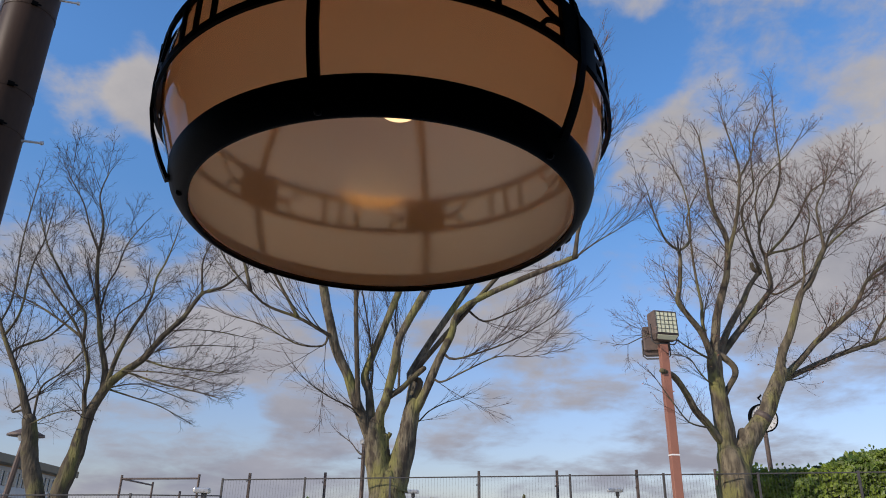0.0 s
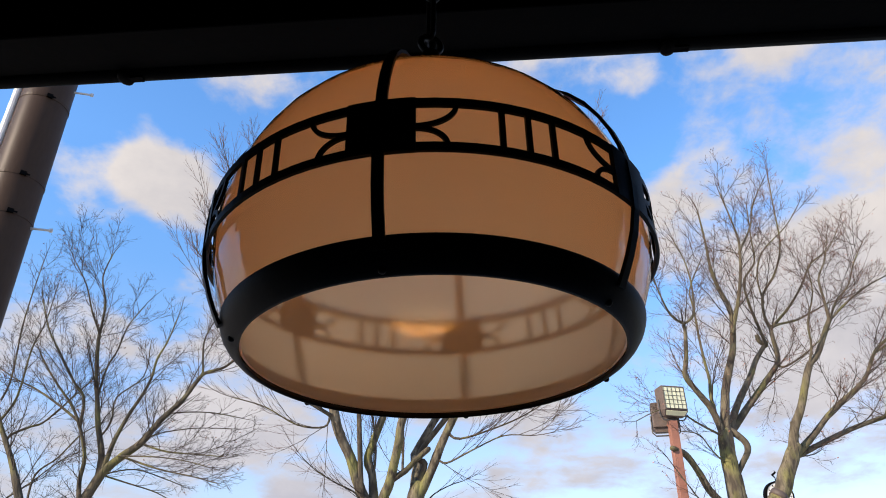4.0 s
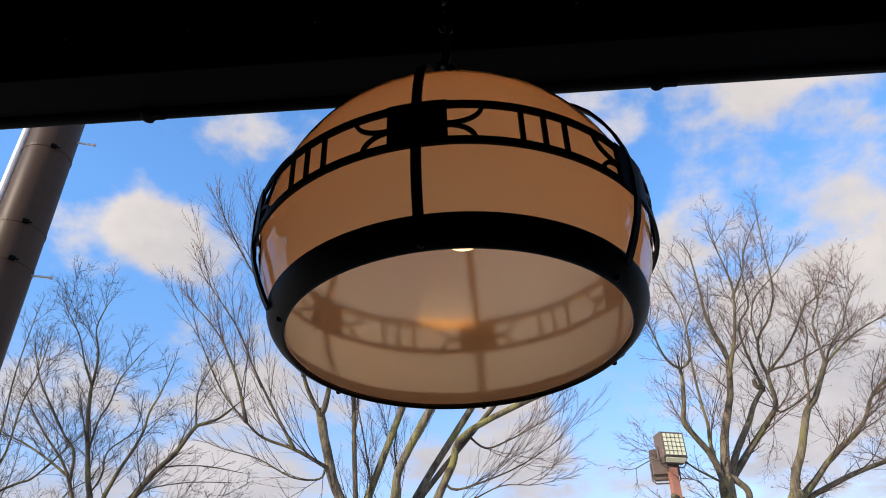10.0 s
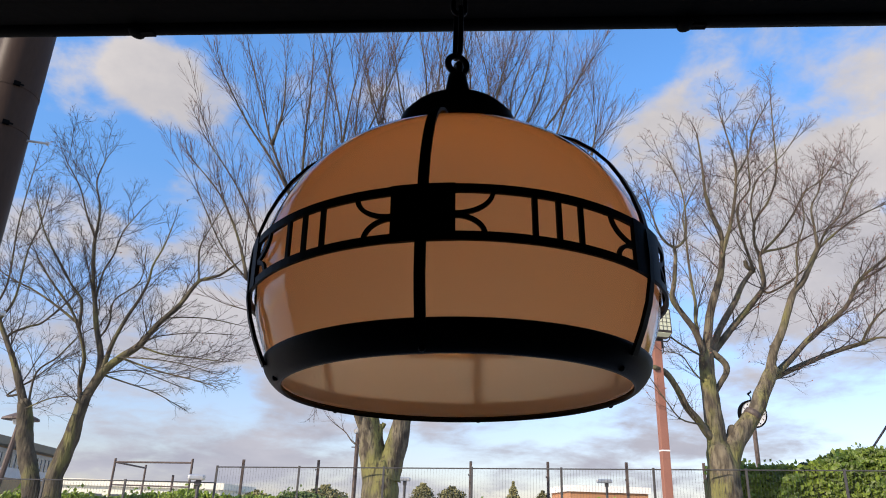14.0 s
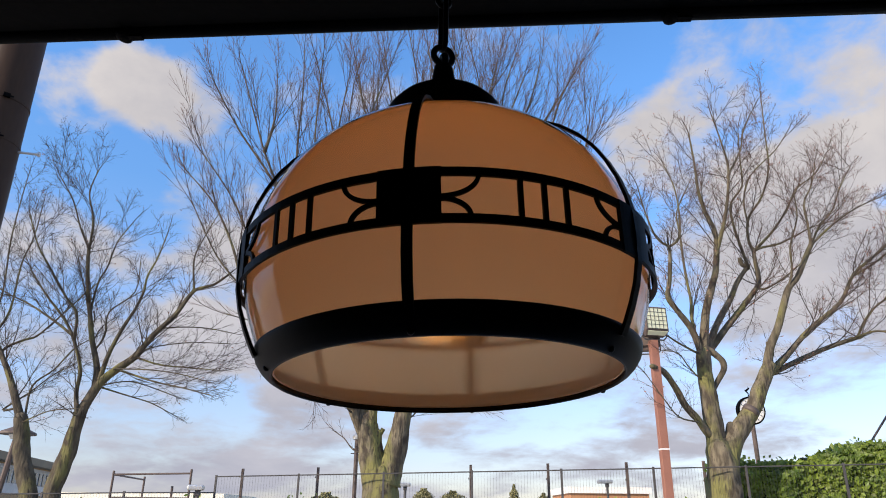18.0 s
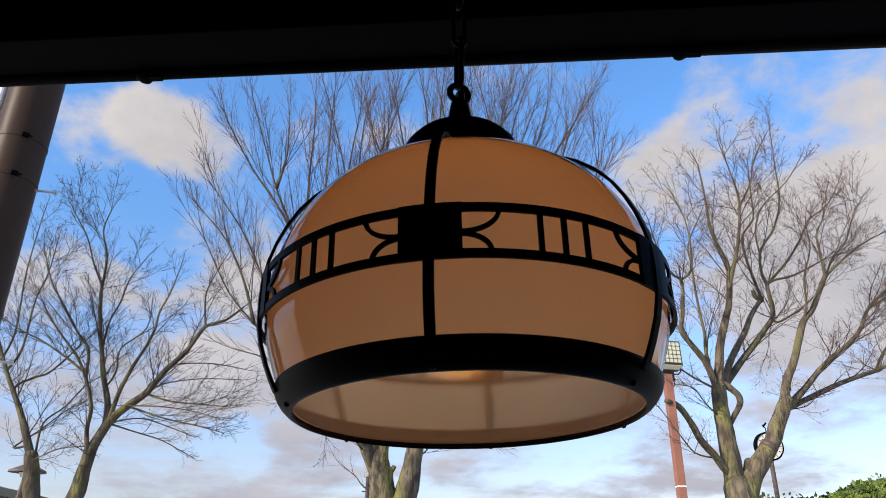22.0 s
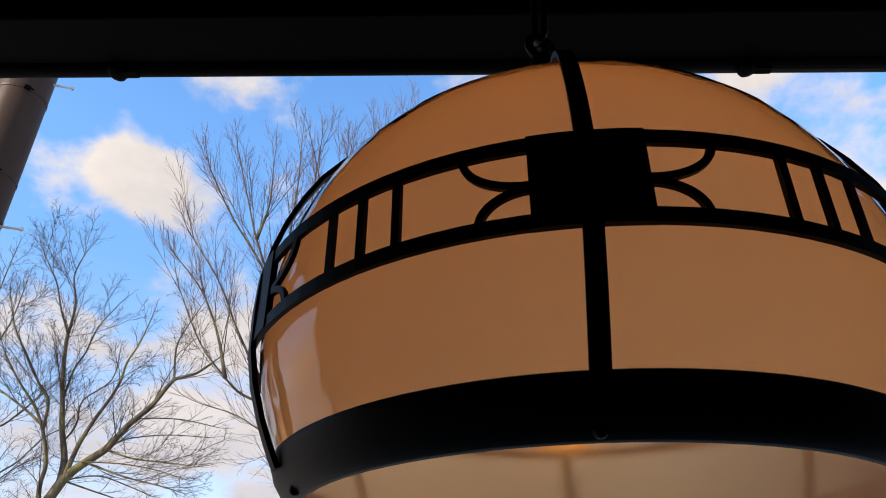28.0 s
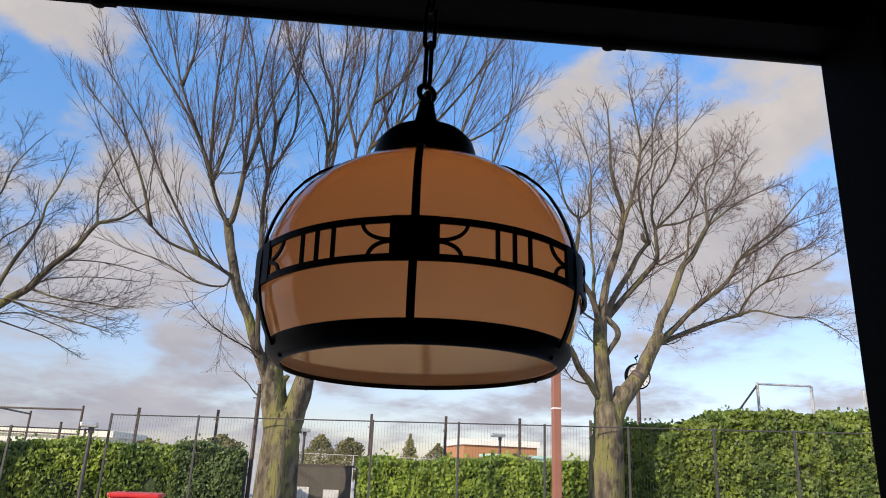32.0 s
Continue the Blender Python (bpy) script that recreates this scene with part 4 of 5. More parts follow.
limb(TREE, 0.11, 0.09, [(-0.72, 2.51), (-0.77, 2.86), (-0.77, 3.06)])
limb(TREE, 0.05, 0.045, [(-0.76, 2.98), (-0.69, 3.09), (-0.66, 3.15)])
limb(TREE, 0.13, 0.09, [(-1.06, 3.05), (-1.21, 3.36), (-1.40, 3.77), (-1.60, 4.30), (-1.83, 4.73), (-1.97, 5.11), (-2.13, 5.70), (-2.29, 6.34)])
limb(TREE, 0.06, 0.01, [(-2.29, 6.29), (-2.62, 6.88), (-2.86, 7.59), (-3.28, 8.52), (-3.71, 9.48), (-4.05, 10.48), (-4.43, 11.63)])
limb(TREE, 0.055, 0.01, [(-2.81, 7.44), (-2.90, 8.58), (-2.95, 9.71), (-2.94, 11.15), (-3.00, 12.40)])
limb(TREE, 0.07, 0.012, [(-2.27, 6.31), (-2.19, 6.51), (-2.11, 7.36), (-2.11, 8.13), (-2.07, 9.03), (-2.01, 10.21), (-1.85, 11.59)])
limb(TREE, 0.055, 0.01, [(-2.06, 5.16), (-2.21, 5.24), (-2.76, 5.53), (-3.43, 5.77), (-3.85, 6.12), (-4.51, 6.86), (-5.17, 8.05)])
limb(TREE, 0.035, 0.01, [(-2.76, 5.53), (-3.35, 6.48), (-3.86, 7.36), (-4.39, 8.37), (-5.13, 9.38)])
limb(TREE, 0.085, 0.012, [(-1.14, 3.15), (-1.26, 3.51), (-1.37, 3.93), (-1.59, 6.68), (-1.56, 7.43), (-1.54, 8.76), (-1.77, 9.89), (-1.72, 11.36)])
limb(TREE, 0.04, 0.01, [(-1.56, 7.54), (-1.12, 8.59), (-1.13, 9.75), (-1.46, 10.91), (-1.70, 12.13)])
limb(TREE, 0.11, 0.07, [(-1.01, 3.16), (-1.09, 3.57), (-1.15, 3.99), (-1.25, 4.26), (-1.14, 4.65), (-0.43, 6.70)])
limb(TREE, 0.06, 0.01, [(-0.42, 6.81), (-0.31, 8.13), (-0.57, 9.25), (-1.19, 10.34), (-1.63, 11.50)])
limb(TREE, 0.05, 0.01, [(-0.42, 6.81), (-0.15, 8.27), (-0.20, 9.77), (-0.12, 11.38), (-0.36, 12.90)])
limb(TREE, 0.12, 0.08, [(-0.91, 3.26), (-0.89, 3.52), (-0.79, 3.79), (-0.70, 4.22), (-0.62, 4.61), (-0.51, 5.23), (0.35, 6.89)])
limb(TREE, 0.055, 0.01, [(0.34, 6.84), (0.33, 8.44), (0.66, 9.66), (0.65, 11.26), (0.90, 12.60)])
limb(TREE, 0.05, 0.01, [(0.35, 6.89), (0.64, 8.48), (1.08, 9.72), (1.45, 10.88), (2.07, 12.01)])
limb(TREE, 0.07, 0.05, [(-0.74, 3.87), (-0.62, 3.95), (-0.45, 4.07), (-0.24, 4.29), (-0.01, 4.49)])
limb(TREE, 0.12, 0.07, [(-0.25, 3.54), (-0.26, 3.86), (-0.22, 4.24), (-0.19, 4.57), (1.27, 6.89)])
limb(TREE, 0.055, 0.01, [(1.27, 6.89), (1.58, 8.61), (1.95, 9.85), (1.99, 11.22), (2.39, 12.60)])
limb(TREE, 0.05, 0.01, [(1.27, 6.89), (1.16, 8.55), (1.39, 10.01), (1.41, 11.51), (1.11, 12.90)])
limb(TREE, 0.09, 0.05, [(-0.20, 3.60), (-0.15, 3.92), (-0.08, 4.19), (-0.06, 4.60), (1.88, 6.95)])
limb(TREE, 0.05, 0.01, [(1.88, 6.95), (2.65, 8.75), (3.05, 10.01), (3.48, 11.34), (4.05, 12.35)])
limb(TREE, 0.13, 0.06, [(-0.21, 3.54), (-0.09, 3.76), (0.09, 4.14), (0.24, 4.55), (0.55, 5.21), (0.93, 5.93), (3.36, 7.12)])
limb(TREE, 0.03, 0.01, [(3.31, 7.07), (3.78, 7.44), (4.33, 7.79)])
limb(TREE, 0.05, 0.01, [(3.32, 7.07), (3.54, 8.28), (3.86, 9.39), (4.07, 10.41)])
limb(TREE, 0.044, 0.012, [(-2.84, 7.57), (-3.51, 8.83), (-4.38, 10.07), (-5.06, 11.27)])
limb(TREE, 0.044, 0.012, [(-2.72, 7.29), (-2.51, 8.63), (-2.56, 10.13), (-2.53, 11.98)])
limb(TREE, 0.044, 0.012, [(-2.09, 7.42), (-1.77, 9.07), (-1.31, 10.44), (-0.83, 12.03)])
limb(TREE, 0.038, 0.011, [(-1.56, 7.54), (-1.93, 8.71), (-2.16, 10.19), (-2.63, 11.96)])
limb(TREE, 0.038, 0.011, [(-1.53, 8.71), (-1.16, 9.99), (-1.11, 11.59)])
limb(TREE, 0.044, 0.012, [(-0.31, 8.13), (-0.28, 9.52), (-0.71, 10.78), (-0.97, 12.39)])
limb(TREE, 0.038, 0.011, [(-0.31, 8.13), (0.13, 9.58), (0.35, 10.96), (0.11, 12.59)])
limb(TREE, 0.038, 0.011, [(0.33, 8.44), (0.03, 9.57), (0.13, 10.92), (0.23, 12.48)])
limb(TREE, 0.044, 0.012, [(0.64, 8.48), (1.43, 9.41), (2.03, 10.47), (2.54, 11.83)])
limb(TREE, 0.038, 0.011, [(0.66, 9.66), (1.46, 10.64), (1.84, 12.10)])
limb(TREE, 0.044, 0.012, [(1.58, 8.61), (2.40, 9.67), (3.04, 10.63), (3.70, 11.76)])
limb(TREE, 0.038, 0.011, [(1.95, 9.85), (2.57, 10.81), (2.98, 12.30)])
limb(TREE, 0.044, 0.012, [(2.71, 8.81), (3.52, 9.34), (4.19, 10.17)])
limb(TREE, 0.038, 0.011, [(-3.85, 6.12), (-4.19, 7.11), (-4.72, 8.11), (-5.41, 8.89)])
limb(TREE, 0.038, 0.011, [(-3.71, 9.48), (-3.55, 10.44), (-3.60, 11.53)])
limb(TREE, 0.038, 0.011, [(1.16, 8.55), (0.85, 10.05), (0.97, 11.44), (0.79, 12.58)])
limb(TREE, 0.024, 0.008, [(-1.35, 3.48), (-1.50, 3.64), (-1.88, 3.81), (-2.28, 4.04), (-2.50, 4.22)])
limb(TREE, 0.03, 0.009, [(0.63, 4.70), (1.45, 4.96), (2.03, 5.22), (2.63, 5.59)])
limb(TREE, 0.027, 0.009, [(0.36, 4.21), (0.87, 4.46), (1.54, 4.77), (2.12, 4.78)])
limb(TREE, 0.027, 0.009, [(1.26, 5.55), (1.75, 5.72), (2.25, 5.98), (2.65, 6.20)])
limb(TREE, 0.04, 0.012, [(-1.16, 3.58), (-1.09, 4.42), (-1.24, 5.39), (-1.47, 6.41)])
limb(TREE, 0.035, 0.012, [(-0.53, 4.05), (-0.54, 4.82), (-0.67, 5.60), (-0.53, 6.43)])
limb(TREE, 0.027, 0.009, [(-2.19, 4.92), (-2.76, 4.96), (-3.47, 5.33), (-4.16, 5.52)])
limb(TREE, 0.022, 0.008, [(-0.10, 3.39), (0.11, 3.60), (0.42, 3.77), (0.69, 3.86)])
limb(TREE, 0.02, 0.008, [(-1.08, 2.67), (-1.27, 2.74), (-1.44, 2.94), (-1.66, 3.09)])
finish(TREE)
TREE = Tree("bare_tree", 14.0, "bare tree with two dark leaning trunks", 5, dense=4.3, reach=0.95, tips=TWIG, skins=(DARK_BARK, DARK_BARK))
limb(TREE, 0.17, 0.125, [(-7.34, 1.27), (-7.51, 1.86), (-7.74, 2.41), (-7.87, 2.91), (-7.96, 3.26)])
limb(TREE, 0.11, 0.03, [(-7.93, 3.17), (-8.24, 3.82), (-8.49, 4.29), (-8.90, 4.98), (-9.34, 5.84)])
limb(TREE, 0.04, 0.01, [(-8.45, 4.22), (-8.64, 4.63), (-8.26, 4.86), (-8.01, 4.95), (-7.68, 5.31), (-7.30, 5.77), (-6.96, 6.16)])
limb(TREE, 0.03, 0.01, [(-7.89, 3.23), (-7.88, 3.90), (-7.51, 4.25), (-7.20, 4.68), (-6.90, 4.90)])
limb(TREE, 0.03, 0.01, [(-8.90, 4.98), (-8.69, 5.49), (-8.68, 6.55), (-8.55, 7.18), (-8.52, 8.00)])
limb(TREE, 0.03, 0.01, [(-9.05, 5.26), (-8.93, 5.85), (-9.03, 7.08), (-9.03, 7.98), (-9.00, 8.74)])
limb(TREE, 0.18, 0.11, [(-7.01, 1.28), (-7.05, 1.87), (-6.98, 2.24), (-6.90, 2.62), (-6.86, 3.00), (-6.80, 3.43)])
limb(TREE, 0.06, 0.015, [(-6.84, 3.26), (-6.97, 3.79), (-6.98, 4.27), (-7.24, 4.89), (-7.51, 5.32), (-8.03, 5.89), (-8.43, 6.40)])
limb(TREE, 0.03, 0.01, [(-7.30, 5.00), (-7.75, 5.31), (-8.32, 5.65), (-8.79, 5.86), (-9.28, 6.14)])
limb(TREE, 0.035, 0.01, [(-7.23, 4.89), (-7.29, 5.47), (-7.59, 5.83), (-8.01, 6.42), (-8.44, 7.03), (-8.76, 7.74)])
limb(TREE, 0.11, 0.02, [(-6.83, 3.33), (-6.68, 3.70), (-6.51, 4.01), (-6.23, 4.29), (-5.91, 4.55), (-5.72, 4.84), (-5.53, 5.10), (-5.21, 5.47), (-4.99, 5.86), (-4.84, 6.05), (-4.46, 6.18), (-4.14, 6.46)])
limb(TREE, 0.07, 0.03, [(-6.60, 3.86), (-6.66, 4.35), (-6.86, 4.91), (-7.01, 5.48), (-7.12, 5.85), (-7.27, 6.61), (-7.32, 7.04)])
limb(TREE, 0.03, 0.01, [(-7.30, 6.92), (-7.60, 7.47), (-7.88, 8.11), (-8.33, 8.77)])
limb(TREE, 0.03, 0.01, [(-7.30, 6.92), (-7.34, 7.64), (-7.55, 8.30), (-7.45, 8.90)])
limb(TREE, 0.06, 0.012, [(-6.56, 3.97), (-6.48, 4.50), (-6.38, 4.85), (-6.24, 5.22), (-6.07, 5.59), (-5.96, 5.97), (-5.93, 6.35), (-5.78, 6.75), (-5.66, 7.31)])
limb(TREE, 0.03, 0.01, [(-7.01, 5.55), (-6.96, 6.16), (-6.82, 6.55), (-6.72, 7.10), (-6.45, 7.60)])
limb(TREE, 0.02, 0.008, [(-6.27, 4.29), (-5.55, 4.28), (-4.92, 4.20), (-4.43, 4.08)])
limb(TREE, 0.02, 0.008, [(-5.58, 5.04), (-5.36, 5.18), (-4.60, 5.20), (-3.88, 5.08)])
limb(TREE, 0.02, 0.008, [(-5.97, 4.51), (-5.63, 4.74), (-4.83, 4.87), (-3.99, 4.86)])
limb(TREE, 0.028, 0.01, [(-6.79, 4.62), (-6.61, 4.99), (-6.61, 5.50), (-6.14, 5.96), (-6.13, 6.65)])
limb(TREE, 0.025, 0.01, [(-4.88, 6.01), (-4.98, 6.70), (-4.89, 7.10), (-4.62, 7.76)])
limb(TREE, 0.026, 0.008, [(-5.91, 4.55), (-5.37, 4.39), (-4.74, 4.34), (-4.12, 4.29)])
limb(TREE, 0.026, 0.008, [(-6.23, 4.28), (-5.44, 4.04), (-4.74, 3.90), (-4.25, 3.78)])
limb(TREE, 0.026, 0.008, [(-6.52, 3.91), (-5.99, 3.76), (-5.43, 3.60), (-4.99, 3.39)])
limb(TREE, 0.026, 0.008, [(-8.36, 3.42), (-7.92, 3.76), (-7.54, 4.11), (-7.19, 4.33)])
limb(TREE, 0.02, 0.008, [(-7.88, 3.20), (-7.44, 3.41), (-6.90, 3.47)])
limb(TREE, 0.02, 0.008, [(-6.50, 3.94), (-5.91, 4.03), (-5.27, 3.85), (-4.91, 3.72)])
finish(TREE)


# ---------------------------------------------------------------- mesh fence
fence = thing("mesh_fence", (0, 0, 0), "dark welded mesh fence with slim posts", "fence")


def fence_top(x):
    return 2.18 + 0.0205 * (x + 3.89)


POST_X = [-11.6, -10.1, -8.55, -7.0, -5.48, -3.93, -2.27, -0.60, 1.10, 2.78, 4.47, 6.13, 7.84, 9.47, 11.15, 12.85]


def fence_panel(x0, x1, drop):
    bm = bmesh.new()
    n = int((x1 - x0) / 0.056)
    for i in range(1, n):
        x = x0 + (x1 - x0) * i / n
        add_box(bm, (x - 0.0012, fence_y(x) - 0.0012, 0.12), (x + 0.0012, fence_y(x) + 0.0012, fence_top(x) - drop))
    return bm


for i, x in enumerate(POST_X):
    drop = 0.30 if x < -4.3 else 0.0
    y = fence_y(x)
    part("post", box((x - 0.020, y - 0.020, 0), (x + 0.020, y + 0.020, fence_top(x) - drop + 0.03), 0.004), FENCE, fence)
    if i + 1 < len(POST_X):
        x1 = POST_X[i + 1]
        part("mesh_panel", fence_panel(x, x1, drop), MESH_WIRE, fence)
        for z in [0.15 + 0.2 * k for k in range(10)] + [None]:
            za = fence_top(x) - drop if z is None else z
            zb = fence_top(x1) - drop if z is None else z
            if z is not None and z > za - 0.05:
                continue
            part("rail", tube([(x, y - 0.01, za), (x1, fence_y(x1) - 0.01, zb)], 0.012 if z is None else 0.0022, 6), FENCE if z is None else MESH_WIRE, fence)


# ---------------------------------------------------------------- hedges
def hedge(name, label, pieces, leaf, count, seed, size=0.055):
    """pieces: (x0, x1, z0, z1, y offset, depth) of the hedge's body along the fence."""
    root = thing(name, (0, 0, 0), label, "hedge")
    r = random.Random(seed)
    shade_core, leaves = bmesh.new(), bmesh.new()
    area = sum((p[1] - p[0]) * (p[2] + p[3]) / 2 for p in pieces)
    for x0, x1, z0, z1, off, dep in pieces:
        n, rows = max(2, int((x1 - x0) / 0.35)), []
        for i in range(n + 1):
            f = i / n
            x, zt = x0 + (x1 - x0) * f, z0 + (z1 - z0) * f
            y = fence_y(x) + off
            w = 0.08 * r.uniform(-1, 1)
            rows.append([shade_core.verts.new(v) for v in ((x, y + 0.12 + w, 0), (x, y + 0.1 + w, zt * 0.55), (x, y + 0.12 - w, zt - 0.12), (x, y + dep / 2, zt - 0.05 + w), (x, y + dep, zt - 0.15), (x, y + dep, 0))])
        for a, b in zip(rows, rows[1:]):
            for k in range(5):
                shade_core.faces.new((a[k], b[k], b[k + 1], a[k + 1]))
        shade_core.faces.new(rows[0]), shade_core.faces.new(rows[-1][::-1])
        for k in range(int(count * (x1 - x0) * (z0 + z1) / 2 / area)):
            f = r.random()
            x, zt = x0 + (x1 - x0) * f, z0 + (z1 - z0) * f
            bulge = 0.10 * math.sin(x * 2.3 + seed) + 0.07 * math.sin(x * 5.1)
            if r.random() < 0.78:
                z = zt * (1 - r.random() ** 1.3 * 0.72)
                clump = 0.11 * noise.noise(Vector((x * 1.7, z * 2.0, seed))) + 0.09 * noise.noise(Vector((x * 4.5, z * 5.0, seed)))
                y = fence_y(x) + off + clump + r.uniform(-0.05, 0.12) + (0.10 if z > zt - 0.12 else 0)
            else:
                z = zt + bulge * 0.6 + r.uniform(-0.10, 0.05) + (0.16 * r.random() if r.random() < 0.05 else 0)
                y = fence_y(x) + off + r.uniform(0.0, dep)
            s = size * r.uniform(0.6, 1.25)
            nrm = Vector((r.uniform(-1.9, 1.0), -1.0, r.uniform(-0.4, 1.3))).normalized()
            a = nrm.cross(Vector((r.uniform(-1, 1), r.uniform(-1, 1), r.uniform(-1, 1)))).normalized()
            b = nrm.cross(a)
            p = Vector((x, y, z))
            v = [leaves.verts.new(q) for q in (p + a * s, p + b * s * 0.62 + nrm * s * 0.12, p - a * s * 0.85, p - b * s * 0.62 + nrm * s * 0.12)]
            leaves.faces.new(v)
    part("shade_core", shade_core, HEDGE_SHADE, root)
    part("leaves", leaves, leaf, root)["kind"] = "stuff"
    return root


hedge("tall_hedge", "tall dense bright green ivy-like hedge in sunlight", [(6.30, 8.0, 2.46, 2.54, 1.25, 1.2), (8.0, 8.9, 2.66, 2.83, 1.15, 1.2), (8.9, 14.9, 2.83, 3.08, 1.10, 1.2)], LEAF, 34000, 11, 0.062)
hedge("low_hedge", "low yellow-green hedge behind the mesh fence", [(0.95, 6.3, 1.52, 1.70, 0.8, 1.0)], LEAF, 15000, 12)
hedge("low_hedge", "low glossy green hedge behind the mesh fence", [(-13.0, -10.4, 1.28, 1.32, 1.3, 1.0), (-9.5, -6.1, 1.50, 1.55, 1.3, 1.0), (-6.1, -3.96, 1.57, 1.66, 1.3, 1.0), (-3.94, -2.6, 1.64, 1.64, 0.76, 1.0)], LEAF, 14000, 13)
hedge("shrub", "dull green shrub beside the tree trunk", [(-2.8, -1.35, 1.68, 1.62, 0.75, 1.0)], SHRUB, 5000, 14, 0.045)


# ---------------------------------------------------------------- distance
def simple_building(name, place, size, label, wall_mat, roof_mat, turn=0.0, roof_over=0.3, roof_h=0.8, windows=None):
    root = thing(name, place, label, "building", turn=turn)
    w, d, h = size
    part("wall", box((-w / 2, 0, 0), (w / 2, d, h)), wall_mat, root)
    part("roof", box((-w / 2 - roof_over, -roof_over, h), (w / 2 + roof_over, d + roof_over, h + roof_h)), roof_mat, root)
    if windows:
        n, z0, z1, fill = windows
        for i in range(n):
            x = -w / 2 + w * (i + 0.5) / n
            part("window", box((x - fill * w / n / 2, -0.06, z0), (x + fill * w / n / 2, -0.003, z1)), WINDOW, root)
    return root


simple_building("far_hall", (24.5, 90, 0), (9.8, 12, 4.4), "orange-brown hall with a pale flat roof", ORANGE_WALL, ROOF_WHITE, roof_h=0.75)
simple_building("far_shed", (24.6, 80, 0), (7.6, 5, 2.9), "pale teal sheet metal shed", TEAL, TEAL, roof_h=0.3)
simple_building("far_block", (-22.0, 60, 0), (13.0, 10, 2.6), "long pale yellow building with strip windows", WHITE_WALL, WHITE_WALL, turn=-2, roof_h=0.5, windows=(7, 1.5, 2.0, 0.7))
bh = simple_building("brown_house", (-15.2, 26.5, 0), (13.0, 8, 3.25), "tan hall with a brown roof and a row of small windows", TAN_WALL, ROOF_OLIVE, turn=99.3, roof_h=0.28, roof_over=0.5)
part("trim_band", box((-6.5, -0.05, 2.18), (6.5, -0.004, 2.42)), PALE_TRIM, bh)
part("window_band", box((-6.5, -0.03, 2.42), (6.5, -0.004, 3.2)), PALE_TRIM, bh)
for i in range(26):
    x = -6.2 + 0.5 * i
    part("window", box((x - 0.14, -0.06, 2.55), (x + 0.14, -0.032, 3.05)), WINDOW, bh)
part("base_band", box((-6.5, -0.05, 0.0), (6.5, -0.004, 0.75)), PALE_TRIM, bh)

for x in (-4.05, -2.27, -0.46, 1.33, 3.15, 5.0, 6.82, 8.65):
    o = thing("net_post", (x, 16.5 - 0.05 * (x - 1), 0), "brown steel post of a ball net", "post", group="ball net posts")
    part("shaft", box((-0.03, -0.03, 0), (0.03, 0.03, 2.50 + 0.024 * (x + 4.05)), 0.006), POST_BROWN, o)
    part("clip", box((-0.06, -0.045, 2.3), (-0.04, -0.02, 2.34)), POST_BROWN, o)


cg = thing("sports_cage", (-8.35, 20, 0), "brown steel frame of a ball cage beyond the hedge", "sports cage")
for x, y, z in ((0, 0, 2.60), (2.13, 0, 2.66), (-0.25, 3.1, 2.60), (1.53, 0.4, 2.22), (2.12, 0.6, 2.08)):
    part("post", tube([(x, y, 0), (x, y, z)], 0.034, 8), POST_BROWN, cg)
part("top_rail", tube([(0, 0, 2.50), (2.13, 0, 2.55)], 0.026, 8), POST_BROWN, cg)
part("slope_rail", tube([(0, 0, 2.50), (-0.25, 3.1, 2.50)], 0.026, 8), POST_BROWN, cg)
part("low_rail", tube([(0, 0, 1.9), (2.13, 0, 1.9)], 0.02, 8), POST_BROWN, cg)
o = thing("goal_frame", (12.12, 17, 0), "grey galvanised frame with a sloping brace above the hedge", "sports frame")
for x in (0.0, 1.7, 3.4):
    part("post", tube([(x, 0, 0), (x, 0, 4.12)], 0.040, 8), PALE_TRIM, o)
part("top_rail", tube([(0, 0, 4.08), (1.7, 0, 4.12)], 0.03, 8), PALE_TRIM, o)
part("brace", tube([(-1.75, 0, 2.0), (0, 0, 4.05)], 0.028, 8), POST_BROWN, o)
o = thing("stone_bollard", (13.0, 15.6, 0), "brown block showing above the hedge", "post")
part("block", box((-0.3, -0.2, 0), (0.3, 0.2, 3.16), 0.03), POST_BROWN, o)


def area_light(place, height, label, turn=0.0, reach=0.28):
    o = thing("street_lamp", place, label, "street light", group="small park lamps", turn=turn)
    part("pole", tube([(0, 0, 0), (0, 0, height - 0.12)], 0.035, 8), FENCE, o)
    part("head", box((-reach, -0.12, height - 0.10), (reach * 0.55, 0.12, height), 0.03), GALV, o, "silver lamp head")
    part("bracket", box((-0.05, -0.05, height - 0.2), (0.05, 0.05, height - 0.10), 0.01), FENCE, o)


area_light((-4.18, 13.75, 0), 2.01, "dark post lamp with a flat silver head", 10, 0.2)
area_light((-0.24, 20, 0), 2.36, "dark post lamp with a flat silver head", -5)
area_light((5.5, 20, 0), 2.5, "dark post lamp with a flat silver head", -8)


o = thing("lamp_post", (-1.28, 15.2, 0), "slim dark lamp post behind the tree", "street light")
part("pole", tube([(0, 0, 0), (0, 0, 3.05)], 0.045, 8), POST_BROWN, o)
part("arm", tube([(-0.12, 0, 2.75), (0.0, 0, 2.75)], 0.012, 6), POST_BROWN, o)
part("head", lathe([(0.0, 3.02), (0.09, 3.05), (0.10, 3.12), (0.05, 3.18), (0.0, 3.19)], 16), GALV, o)

o = thing("lamp_post", (-8.5, 15.0, 0), "brown post with a flat hooded lamp beside the leaning tree", "street light")
